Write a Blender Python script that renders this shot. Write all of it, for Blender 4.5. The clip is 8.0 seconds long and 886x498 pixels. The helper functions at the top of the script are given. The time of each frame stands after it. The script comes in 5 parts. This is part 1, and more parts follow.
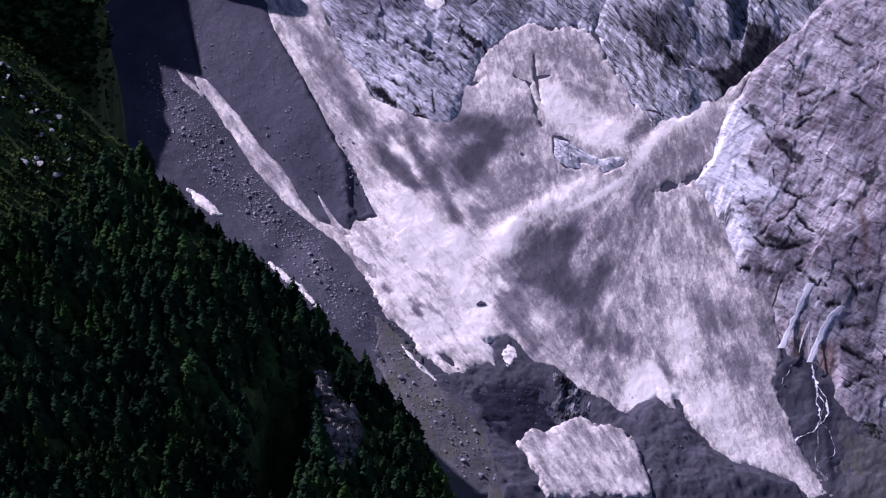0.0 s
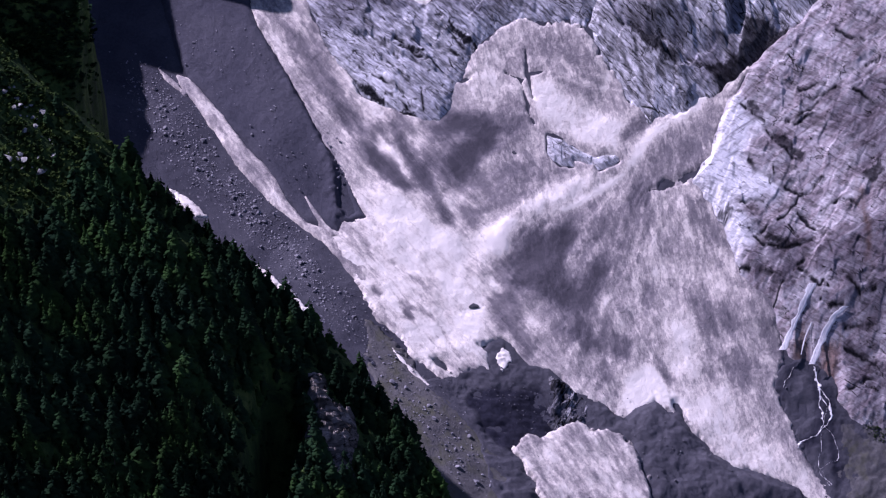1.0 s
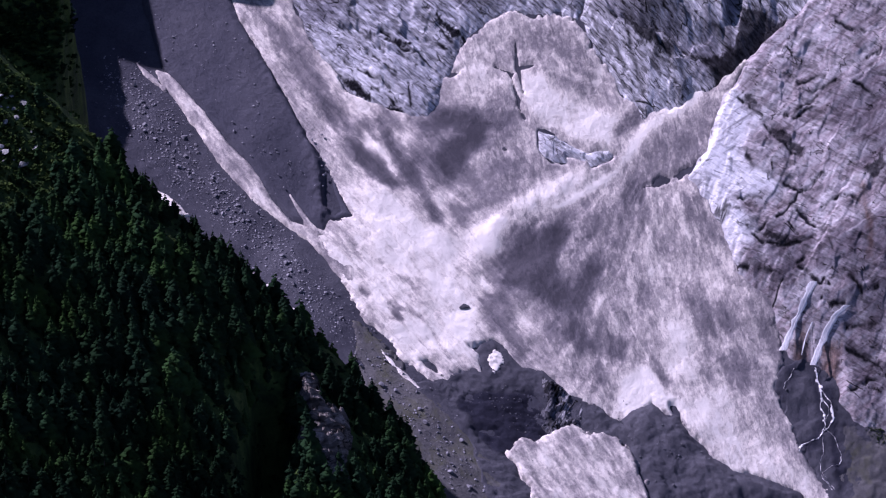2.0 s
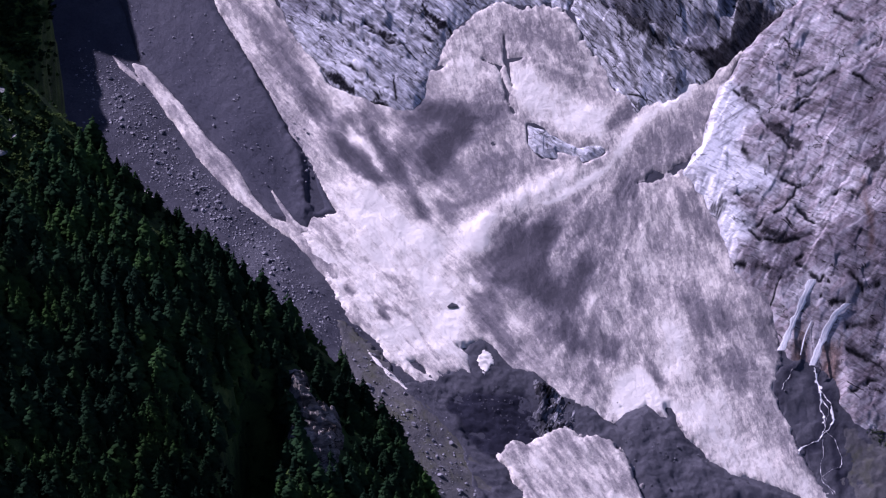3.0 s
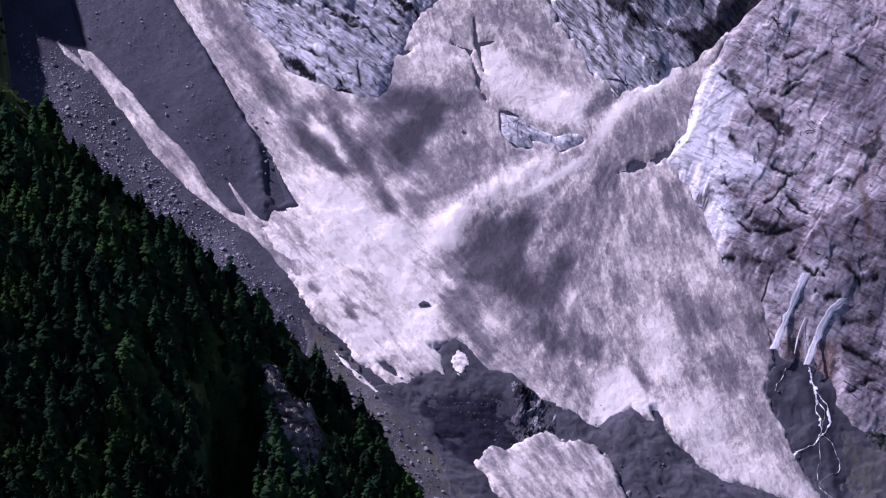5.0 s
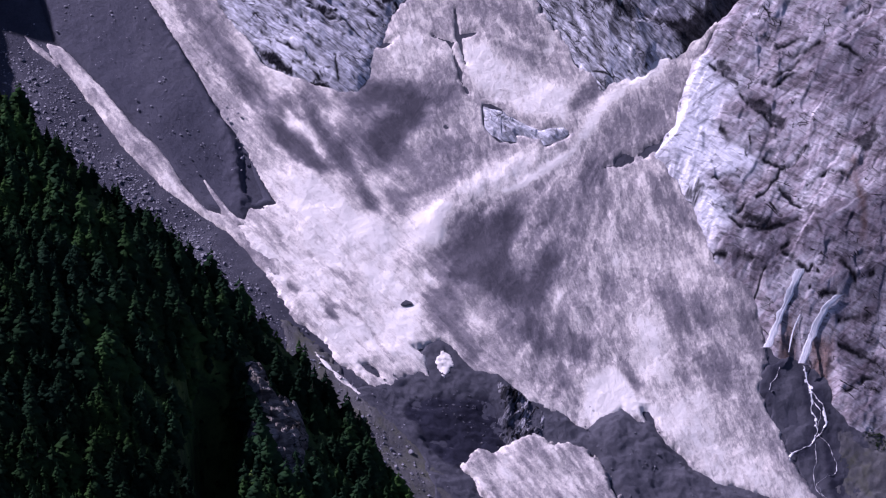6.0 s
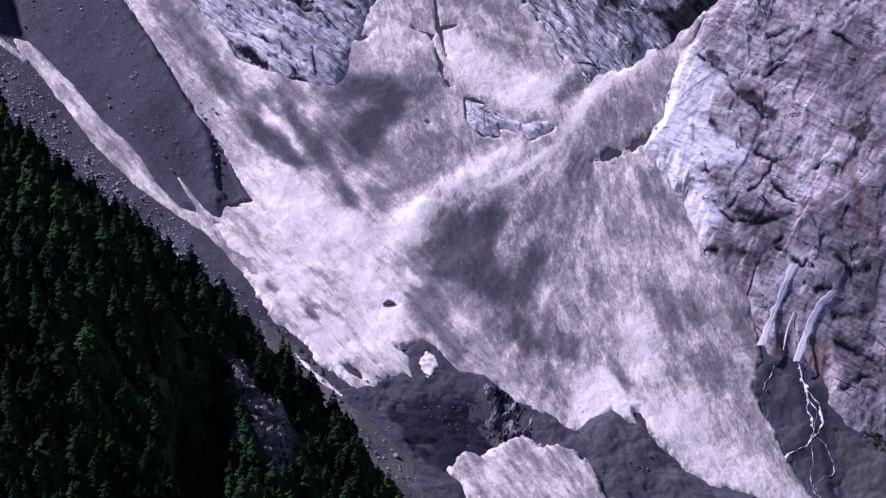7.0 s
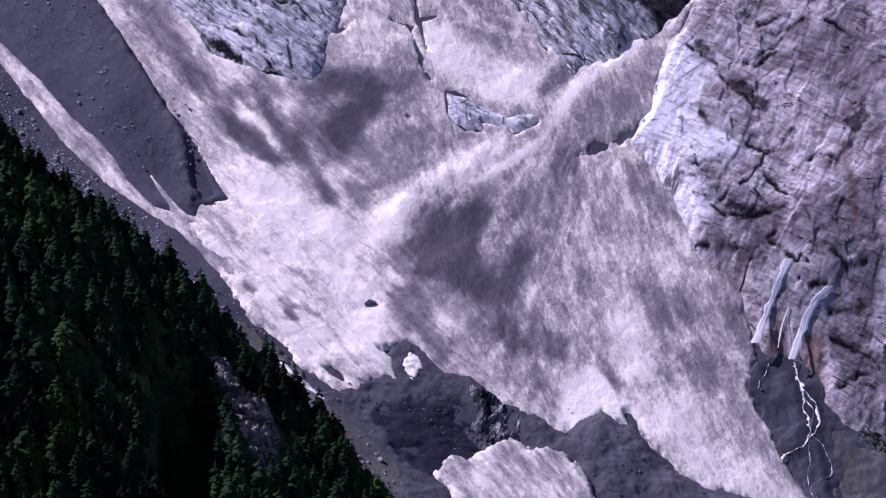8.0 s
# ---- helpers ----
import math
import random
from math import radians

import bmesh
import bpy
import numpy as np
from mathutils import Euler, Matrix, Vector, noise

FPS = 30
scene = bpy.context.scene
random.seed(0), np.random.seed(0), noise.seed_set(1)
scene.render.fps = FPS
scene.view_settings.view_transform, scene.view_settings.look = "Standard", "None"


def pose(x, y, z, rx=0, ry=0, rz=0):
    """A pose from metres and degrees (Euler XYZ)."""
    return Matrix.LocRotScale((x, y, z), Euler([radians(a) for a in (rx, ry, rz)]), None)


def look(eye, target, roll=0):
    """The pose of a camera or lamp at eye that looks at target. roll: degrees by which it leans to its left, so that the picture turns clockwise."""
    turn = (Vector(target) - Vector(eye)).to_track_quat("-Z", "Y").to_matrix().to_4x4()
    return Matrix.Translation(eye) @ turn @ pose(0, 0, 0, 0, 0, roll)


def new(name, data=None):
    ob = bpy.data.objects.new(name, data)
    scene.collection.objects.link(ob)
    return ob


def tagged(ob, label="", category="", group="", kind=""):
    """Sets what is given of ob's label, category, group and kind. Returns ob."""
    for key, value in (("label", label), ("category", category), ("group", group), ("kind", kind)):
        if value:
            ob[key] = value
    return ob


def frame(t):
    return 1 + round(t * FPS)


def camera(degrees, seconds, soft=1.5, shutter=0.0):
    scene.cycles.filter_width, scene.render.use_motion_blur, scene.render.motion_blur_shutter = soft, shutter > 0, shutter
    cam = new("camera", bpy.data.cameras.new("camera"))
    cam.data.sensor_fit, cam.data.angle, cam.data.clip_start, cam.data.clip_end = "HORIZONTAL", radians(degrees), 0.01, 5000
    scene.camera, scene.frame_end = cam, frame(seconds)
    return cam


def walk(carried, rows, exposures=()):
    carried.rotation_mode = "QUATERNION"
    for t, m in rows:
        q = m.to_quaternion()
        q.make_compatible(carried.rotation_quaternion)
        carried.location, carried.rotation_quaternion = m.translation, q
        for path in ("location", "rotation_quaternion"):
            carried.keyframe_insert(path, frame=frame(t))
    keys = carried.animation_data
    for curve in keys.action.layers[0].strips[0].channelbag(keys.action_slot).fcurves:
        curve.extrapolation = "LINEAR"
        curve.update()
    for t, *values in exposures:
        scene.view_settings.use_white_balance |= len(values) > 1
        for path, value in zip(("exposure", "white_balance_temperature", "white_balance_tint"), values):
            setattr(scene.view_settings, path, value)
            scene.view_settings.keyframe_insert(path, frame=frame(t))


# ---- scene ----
cam = camera(14, 8.0, 1.2)
PATH = [
    (0.0, pose(49.66, -938.00, 596.01, 58.4552, 1.0769, 3.0490)),
    (0.5, pose(41.70, -927.18, 584.68, 58.6648, 0.9794, 2.5877)),
    (1.0, pose(33.90, -916.07, 573.20, 58.8716, 0.8773, 2.1308)),
    (1.5, pose(26.38, -904.82, 561.64, 59.0777, 0.7551, 1.6810)),
    (3.0, pose(5.54, -870.22, 525.00, 59.7789, 0.1752, 0.4193)),
    (3.5, pose(-0.77, -858.43, 513.16, 59.9999, 0.0000, 0.0000)),
    (4.0, pose(-6.72, -846.74, 501.53, 60.2226, -0.1645, -0.4330)),
    (4.5, pose(-12.32, -835.16, 490.15, 60.4498, -0.3065, -0.8831)),
    (6.0, pose(-26.77, -801.81, 456.80, 61.1877, -0.5191, -2.3069)),
    (6.5, pose(-31.00, -790.98, 445.98, 61.4449, -0.5326, -2.7917)),
    (7.0, pose(-34.97, -779.94, 435.24, 61.6983, -0.5256, -3.2852)),
    (7.5, pose(-38.80, -768.78, 424.64, 61.9532, -0.5003, -3.7829)),
    (8.0, pose(-42.48, -757.63, 414.14, 62.2096, -0.4642, -4.2975)),
]
walk(cam, PATH, [(0.0, 0.5, 5420, 46), (8.0, 0.52, 5420, 46)])

# ---- daylight: sun high behind the ridge, clear sky ----
TO_SUN = Vector((-0.62, 0.22, 0.75)).normalized()
world = bpy.data.worlds.new("clear_sky")
scene.world = world
world.use_nodes = True
sky = world.node_tree.nodes.new("ShaderNodeTexSky")
sky.sky_type, sky.sun_disc = "NISHITA", False
sky.sun_elevation = math.asin(TO_SUN.z)
sky.sun_rotation = math.atan2(TO_SUN.x, TO_SUN.y)
sky.altitude = 2000
world.node_tree.links.new(sky.outputs[0], world.node_tree.nodes["Background"].inputs[0])
world.node_tree.nodes["Background"].inputs[1].default_value = 0.055
sun_data = bpy.data.lights.new("sun", "SUN")
sun_data.energy, sun_data.angle, sun_data.color = 4.6, radians(0.6), (1.0, 0.95, 0.9)
sun = new("sun", sun_data)
sun.matrix_world = look(TO_SUN * 1500, (0, 0, 0))


# ---- materials ----
def nodes_of(name, rough=0.9, spec=0.2):
    m = bpy.data.materials.new(name)
    m.use_nodes = True
    nt = m.node_tree
    bs = nt.nodes["Principled BSDF"]
    bs.inputs["Roughness"].default_value = rough
    bs.inputs["Specular IOR Level"].default_value = spec
    geo = nt.nodes.new("ShaderNodeNewGeometry")
    return m, nt, bs, geo.outputs["Position"]


def mapped(nt, vec, scale, turn=(0, 0, 0)):
    mp = nt.nodes.new("ShaderNodeMapping")
    mp.inputs["Scale"].default_value = scale
    mp.inputs["Rotation"].default_value = [radians(a) for a in turn]
    nt.links.new(vec, mp.inputs["Vector"])
    return mp.outputs[0]


def noise_tex(nt, vec, scale, detail=5, rough=0.6, warp=0.0):
    n = nt.nodes.new("ShaderNodeTexNoise")
    n.inputs["Scale"].default_value, n.inputs["Detail"].default_value = scale, detail
    n.inputs["Roughness"].default_value, n.inputs["Distortion"].default_value = rough, warp
    nt.links.new(vec, n.inputs["Vector"])
    return n.outputs[0]


def ramp(nt, fac, stops):
    r = nt.nodes.new("ShaderNodeValToRGB")
    els = r.color_ramp.elements
    while len(els) < len(stops):
        els.new(0.5)
    for e, (p, c) in zip(els, stops):
        e.position, e.color = p, (*c, 1) if len(c) == 3 else (c[0], c[0], c[0], 1)
    nt.links.new(fac, r.inputs[0])
    return r.outputs[0]


def mix(nt, fac, a, b, mode="MIX"):
    mx = nt.nodes.new("ShaderNodeMix")
    mx.data_type, mx.blend_type = "RGBA", mode
    for sock, v in ((mx.inputs[0], fac), (mx.inputs[6], a), (mx.inputs[7], b)):
        if isinstance(v, (int, float)):
            sock.default_value = v
        elif isinstance(v, tuple):
            sock.default_value = (*v, 1)
        else:
            nt.links.new(v, sock)
    return mx.outputs[2]


def bump(nt, bs, *layers):
    last = None
    for height, strength, dist in layers:
        b = nt.nodes.new("ShaderNodeBump")
        b.inputs["Strength"].default_value, b.inputs["Distance"].default_value = strength, dist
        nt.links.new(height, b.inputs["Height"])
        if last:
            nt.links.new(last, b.inputs["Normal"])
        last = b.outputs[0]
    nt.links.new(last, bs.inputs["Normal"])


def attr(nt, name):
    a = nt.nodes.new("ShaderNodeAttribute")
    a.attribute_name = name
    return a.outputs["Fac"]


def along_beds(nt, pos, turn, stretch, across):
    """Coordinates on the slope, drawn out along the rock's beds, which dip by turn degrees across the slope."""
    c, s = math.cos(radians(turn)), math.sin(radians(turn))
    axes = (Vector((c, 0.76 * s, 0.65 * s)) * stretch, Vector((-s, 0.76 * c, 0.65 * c)) * across, Vector((0, -0.65, 0.76)) * across * 0.2)
    out = nt.nodes.new("ShaderNodeCombineXYZ")
    for k, axis in enumerate(axes):
        dot = nt.nodes.new("ShaderNodeVectorMath")
        dot.operation = "DOT_PRODUCT"
        nt.links.new(pos, dot.inputs[0])
        dot.inputs[1].default_value = axis
        nt.links.new(dot.outputs["Value"], out.inputs[k])
    return out.outputs[0]


def cracks(nt, vec, mask, depth, thin=0.03):
    """Thin angular cracks that gather in places."""
    cells = nt.nodes.new("ShaderNodeTexVoronoi")
    cells.feature = "DISTANCE_TO_EDGE"
    cells.inputs["Scale"].default_value = 1.0
    nt.links.new(vec, cells.inputs["Vector"])
    line = ramp(nt, cells.outputs["Distance"], [(0.0, (depth,) * 3), (0.4 * thin, (depth,) * 3), (thin, (1.0,) * 3)])
    return mix(nt, mask, (1.0, 1.0, 1.0), line)


def plates(nt, vec, stops):
    """Shards of rock, each with a tone of its own."""
    cells = nt.nodes.new("ShaderNodeTexVoronoi")
    cells.inputs["Scale"].default_value = 1.0
    nt.links.new(vec, cells.inputs["Vector"])
    return ramp(nt, cells.outputs["Color"], stops)


def rock_mat(name, dark, mid, pale, turn, vein=0.5, cracked=0.5, shards=0.6, lie=None, threads=0.5):
    m, nt, bs, pos = nodes_of(name, 0.9, 0.08)
    big = noise_tex(nt, pos, 0.1, 7, 0.66, 0.9)
    c = ramp(nt, big, [(0.34, dark), (0.5, mid), (0.68, pale)])
    st = noise_tex(nt, along_beds(nt, pos, turn, 0.08, 0.36), 1.0, 8, 0.62, 0.8)
    c = mix(nt, vein, c, ramp(nt, st, [(0.36, tuple(0.3 * v for v in dark)), (0.41, dark), (0.46, mid), (0.6, tuple(min(1.2 * v, 0.75) for v in pale))]))
    grain = noise_tex(nt, pos, 1.3, 10, 0.78)
    c = mix(nt, 0.6, c, ramp(nt, grain, [(0.32, (0.4,) * 3), (0.5, (0.95,) * 3), (0.7, (1.0,) * 3)]), "MULTIPLY")
    bend = nt.nodes.new("ShaderNodeTexNoise")
    bend.inputs["Scale"].default_value, bend.inputs["Detail"].default_value = 0.45, 6
    nt.links.new(pos, bend.inputs["Vector"])
    sway = nt.nodes.new("ShaderNodeVectorMath")
    sway.operation = "MULTIPLY_ADD"
    nt.links.new(bend.outputs["Color"], sway.inputs[0])
    sway.inputs[1].default_value = (1.3, 1.3, 1.3)
    nt.links.new(pos, sway.inputs[2])
    lie = turn if lie is None else lie
    tone = plates(nt, along_beds(nt, sway.outputs[0], lie, 0.14, 0.5), [(0.28, (0.42,) * 3), (0.38, (0.85,) * 3), (0.55, (1.0,) * 3)])
    c = mix(nt, shards, c, tone, "MULTIPLY")
    chip = plates(nt, along_beds(nt, sway.outputs[0], lie + 9, 0.4, 1.5), [(0.24, (0.2,) * 3), (0.31, (0.8,) * 3), (0.5, (1.0,) * 3)])
    c = mix(nt, shards, c, chip, "MULTIPLY")
    fine = noise_tex(nt, along_beds(nt, sway.outputs[0], lie, 0.2, 1.7), 1.0, 7, 0.66, 0.5)
    thread = ramp(nt, fine, [(0.37, (0.08,) * 3), (0.43, (0.62,) * 3), (0.52, (0.95,) * 3), (0.6, (1.35,) * 3)])
    c = mix(nt, threads, c, thread, "MULTIPLY")
    place, other = noise_tex(nt, pos, 0.11, 5, 0.65, 0.3), noise_tex(nt, pos, 0.17, 5, 0.65, 0.3)
    mask = ramp(nt, place, [(0.69 - 0.3 * cracked, (0.0,)), (0.76 - 0.3 * cracked, (1.0,))])
    few = ramp(nt, other, [(0.7 - 0.3 * cracked, (0.0,)), (0.76 - 0.3 * cracked, (1.0,))])
    joints = cracks(nt, along_beds(nt, sway.outputs[0], lie, 0.07, 0.24), mask, 0.06, 0.035)
    joints = mix(nt, 1.0, joints, cracks(nt, along_beds(nt, sway.outputs[0], lie - 8, 0.22, 0.7), few, 0.16, 0.06), "MULTIPLY")
    joints = mix(nt, 1.0, joints, cracks(nt, along_beds(nt, sway.outputs[0], lie + 62, 0.12, 0.3), few, 0.3, 0.02), "MULTIPLY")
    c = mix(nt, 1.0, c, joints, "MULTIPLY")
    fresh = mix(nt, 0.22, ramp(nt, st, [(0.34, (0.4, 0.39, 0.41)), (0.43, (0.8, 0.79, 0.81)), (0.6, (0.93, 0.92, 0.93))]), ramp(nt, grain, [(0.36, (0.35,) * 3), (0.5, (1.0,) * 3)]), "MULTIPLY")
    c = mix(nt, attr(nt, "scoured"), c, mix(nt, 0.4, mix(nt, 0.9, mix(nt, 0.25, fresh, thread, "MULTIPLY"), joints, "MULTIPLY"), chip, "MULTIPLY"))
    # near-black colour that stands in for the shade in joints and recesses
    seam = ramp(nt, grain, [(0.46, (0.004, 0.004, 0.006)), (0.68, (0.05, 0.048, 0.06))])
    c = mix(nt, attr(nt, "recess_shade"), c, seam)
    rust = mix(nt, 1.0, ramp(nt, grain, [(0.35, (0.06, 0.036, 0.03)), (0.65, (0.3, 0.18, 0.13))]), joints, "MULTIPLY")
    c = mix(nt, attr(nt, "rust"), c, rust)
    # darkens wet rock, and paints shade in the gully, upper beds and pockets
    c = mix(nt, attr(nt, "darkened"), c, mix(nt, 1.0, c, (0.26, 0.25, 0.29), "MULTIPLY"))
    nt.links.new(c, bs.inputs["Base Color"])
    bump(nt, bs, (chip, 0.8 * shards, 0.4), (fine, 0.9 * threads, 0.6), (grain, 0.75, 0.5))
    return m


def gravel_mat(name, dark, mid, pale, moss=None):
    m, nt, bs, pos = nodes_of(name, 0.95, 0.15)
    big = noise_tex(nt, pos, 0.05, 5, 0.6, 0.4)
    c = ramp(nt, big, [(0.3, dark), (0.5, mid), (0.72, pale)])
    fine = noise_tex(nt, pos, 1.2, 10, 0.8)
    c = mix(nt, 0.8, c, ramp(nt, fine, [(0.3, (0.45,) * 3), (0.52, (0.8,) * 3), (0.72, (1.0,) * 3)]), "MULTIPLY")
    if moss:
        mm = noise_tex(nt, pos, 0.16, 6, 0.7, 0.5)
        f = ramp(nt, mm, [(0.48, (0.0,)), (0.66, (0.8,))])
        c = mix(nt, f, c, moss)
    c = mix(nt, attr(nt, "darkened"), c, mix(nt, 1.0, c, (0.25, 0.26, 0.36), "MULTIPLY"))
    nt.links.new(c, bs.inputs["Base Color"])
    bump(nt, bs, (fine, 0.9, 0.45), (noise_tex(nt, pos, 5.0, 3, 0.6), 0.5, 0.1))
    return m


def snow_mat():
    m, nt, bs, pos = nodes_of("dirty_old_snow", 0.75, 0.25)
    d = attr(nt, "dirt")
    fine = noise_tex(nt, pos, 1.1, 10, 0.8)
    steep = noise_tex(nt, along_beds(nt, pos, -76, 0.34, 0.9), 1.0, 5, 0.58, 1.2)
    slant = noise_tex(nt, along_beds(nt, pos, -47, 0.1, 0.6), 1.0, 5, 0.58, 0.9)
    streak = mix(nt, attr(nt, "slant"), steep, slant)
    bend = nt.nodes.new("ShaderNodeTexNoise")
    bend.inputs["Scale"].default_value, bend.inputs["Detail"].default_value = 0.5, 6
    nt.links.new(pos, bend.inputs["Vector"])
    sway = nt.nodes.new("ShaderNodeVectorMath")
    sway.operation = "MULTIPLY_ADD"
    nt.links.new(bend.outputs["Color"], sway.inputs[0])
    sway.inputs[1].default_value = (2.4, 2.4, 2.4)
    nt.links.new(pos, sway.inputs[2])
    bent = sway.outputs[0]
    rib = mix(nt, attr(nt, "slant"), noise_tex(nt, along_beds(nt, pos, -68, 0.2, 1.1), 1.0, 6, 0.65, 1.6), noise_tex(nt, along_beds(nt, pos, -50, 0.12, 0.9), 1.0, 6, 0.65, 1.6))
    lines = ramp(nt, rib, [(0.4, (0.0,)), (0.47, (0.35,)), (0.56, (0.5,)), (0.62, (1.0,))])
    blocks = mix(nt, attr(nt, "slant"), plates(nt, along_beds(nt, bent, -76, 0.3, 0.95), [(0.25, (0.0,)), (0.75, (1.0,))]),
                 plates(nt, along_beds(nt, bent, -50, 0.16, 0.8), [(0.25, (0.0,)), (0.75, (1.0,))]))
    total = d
    for layer, weight in ((fine, 0.68), (streak, 0.44), (lines, 0.08), (blocks, 0.13)):
        add = nt.nodes.new("ShaderNodeMath")
        add.operation = "MULTIPLY_ADD"
        nt.links.new(layer, add.inputs[0])
        add.inputs[1].default_value = weight
        nt.links.new(total, add.inputs[2])
        total = add.outputs[0]
    fit = nt.nodes.new("ShaderNodeMapRange")
    fit.inputs["From Min"].default_value, fit.inputs["From Max"].default_value = 0.56, 1.68
    nt.links.new(total, fit.inputs["Value"])
    c = ramp(nt, fit.outputs[0], [(0.11, (0.835, 0.782, 0.705)), (0.234, (0.69, 0.632, 0.56)), (0.345, (0.435, 0.394, 0.37)), (0.5, (0.225, 0.205, 0.212)),
                                  (0.75, (0.105, 0.097, 0.112)), (1.0, (0.06, 0.056, 0.068))])
    nt.links.new(c, bs.inputs["Base Color"])
    bump(nt, bs, (streak, 0.25, 0.5), (lines, 0.2, 0.25), (blocks, 0.3, 0.25), (fine, 0.8, 0.5))
    return m


def plain_mat(name, a, b, scale, rough=0.85, spec=0.2, bumpy=0.4):
    m, nt, bs, pos = nodes_of(name, rough, spec)
    n = noise_tex(nt, pos, scale, 6, 0.65)
    oi = nt.nodes.new("ShaderNodeObjectInfo")
    c = ramp(nt, n, [(0.35, a), (0.65, b)])
    c = mix(nt, 0.5, c, ramp(nt, oi.outputs["Random"], [(0.0, (0.55,) * 3), (1.0, (1.0,) * 3)]), "MULTIPLY")
    nt.links.new(c, bs.inputs["Base Color"])
    bump(nt, bs, (n, bumpy, 0.2))
    return m


def leafy(nt, bs, c, share):
    """Thin leaves let part of the light through."""
    soft = nt.nodes.new("ShaderNodeBsdfTranslucent")
    nt.links.new(c, soft.inputs["Color"])
    both = nt.nodes.new("ShaderNodeMixShader")
    both.inputs[0].default_value = share
    nt.links.new(bs.outputs[0], both.inputs[1])
    nt.links.new(soft.outputs[0], both.inputs[2])
    nt.links.new(both.outputs[0], nt.nodes["Material Output"].inputs["Surface"])


def needle_mat():
    m, nt, bs, pos = nodes_of("spruce_needles", 0.9, 0.03)
    g = nt.nodes.new("ShaderNodeNewGeometry")
    n = noise_tex(nt, pos, 0.05, 4, 0.6)
    c = ramp(nt, n, [(0.36, (0.014, 0.033, 0.0195)), (0.5, (0.024, 0.057, 0.026)), (0.66, (0.05, 0.109, 0.0275))])
    c = mix(nt, 0.8, c, ramp(nt, noise_tex(nt, pos, 0.028, 3, 0.5), [(0.38, (0.6,) * 3), (0.5, (0.95,) * 3), (0.62, (1.35,) * 3)]), "MULTIPLY")
    c = mix(nt, 0.6, c, ramp(nt, g.outputs["Random Per Island"], [(0.0, (0.65,) * 3), (1.0, (1.0,) * 3)]), "MULTIPLY")
    nt.links.new(c, bs.inputs["Base Color"])
    leafy(nt, bs, c, 0.5)
    return m


def grass_mat(name, share=0.0):
    m, nt, bs, pos = nodes_of(name, 0.9, 0.15)
    n = noise_tex(nt, pos, 0.12, 7, 0.68, 0.5)
    f = noise_tex(nt, pos, 1.5, 6, 0.7)
    c = ramp(nt, n, [(0.38, (0.016, 0.036, 0.01)), (0.52, (0.045, 0.085, 0.018)), (0.68, (0.1, 0.15, 0.034))])
    c = mix(nt, 0.6, c, ramp(nt, f, [(0.3, (0.35,) * 3), (0.7, (1.0,) * 3)]), "MULTIPLY")
    nt.links.new(c, bs.inputs["Base Color"])
    bump(nt, bs, (f, 0.9, 0.5))
    if share:
        leafy(nt, bs, c, share)
    return m


def water_mat():
    m, nt, bs, pos = nodes_of("white_water", 0.35, 0.5)
    n = noise_tex(nt, mapped(nt, pos, (2.6, 0.9, 0.5)), 1.0, 6, 0.75)
    nt.links.new(ramp(nt, n, [(0.34, (0.52, 0.51, 0.52)), (0.46, (0.84, 0.82, 0.8)), (0.58, (0.95, 0.94, 0.92))]), bs.inputs["Base Color"])
    bump(nt, bs, (n, 0.6, 0.2))
    return m


GRAVEL = gravel_mat("grey_gravel", (0.052, 0.053, 0.069), (0.075, 0.075, 0.093), (0.115, 0.114, 0.132))
LOBE = gravel_mat("fine_grey_scree", (0.063, 0.064, 0.084), (0.08, 0.08, 0.102), (0.104, 0.103, 0.124))
SILT = gravel_mat("dark_wet_silt", (0.065, 0.065, 0.08), (0.091, 0.091, 0.108), (0.121, 0.118, 0.136))
MOSSY = gravel_mat("mossy_gravel", (0.085, 0.083, 0.088), (0.13, 0.126, 0.128), (0.2, 0.19, 0.186), (0.088, 0.09, 0.056))
LEDGE = rock_mat("dark_wet_ledge_rock", (0.04, 0.04, 0.05), (0.13, 0.13, 0.15), (0.45, 0.44, 0.46), 62, 0.6, 0.8)
DARK_STONE_MAT = plain_mat("dark_debris_stone", (0.045, 0.045, 0.056), (0.16, 0.158, 0.175), 0.9)
SLAB = rock_mat("blue_grey_slab_rock", (0.36, 0.36, 0.4), (0.62, 0.62, 0.66), (0.86, 0.86, 0.88), -41, 0.35, 0.5, 0.5, None, 0.85)
CLIFF = rock_mat("mauve_grey_gneiss", (0.25, 0.207, 0.222), (0.46, 0.4, 0.417), (0.74, 0.68, 0.69), 33, 0.45, 0.42, 0.5, -34, 0.28)
GULLY = rock_mat("dark_gully_rock", (0.4, 0.395, 0.415), (0.7, 0.695, 0.72), (0.88, 0.87, 0.89), -50, 0.35, 0.55, 0.6, None, 1.0)
CRAG = rock_mat("dark_lichened_rock", (0.05, 0.045, 0.04), (0.17, 0.15, 0.132), (0.42, 0.38, 0.34), 20, 0.5, 0.5, 0.7)
BOULDER = plain_mat("pale_boulder_stone", (0.1, 0.098, 0.115), (0.33, 0.325, 0.35), 0.9)
SNOW = snow_mat()
NEEDLES = needle_mat()
GRASS = grass_mat("alpine_grass")
TUFTS = grass_mat("leafy_alpine_tufts", 0.5)
BARK = plain_mat("spruce_bark", (0.04, 0.032, 0.026), (0.09, 0.075, 0.06), 3.0)
WATER = water_mat()


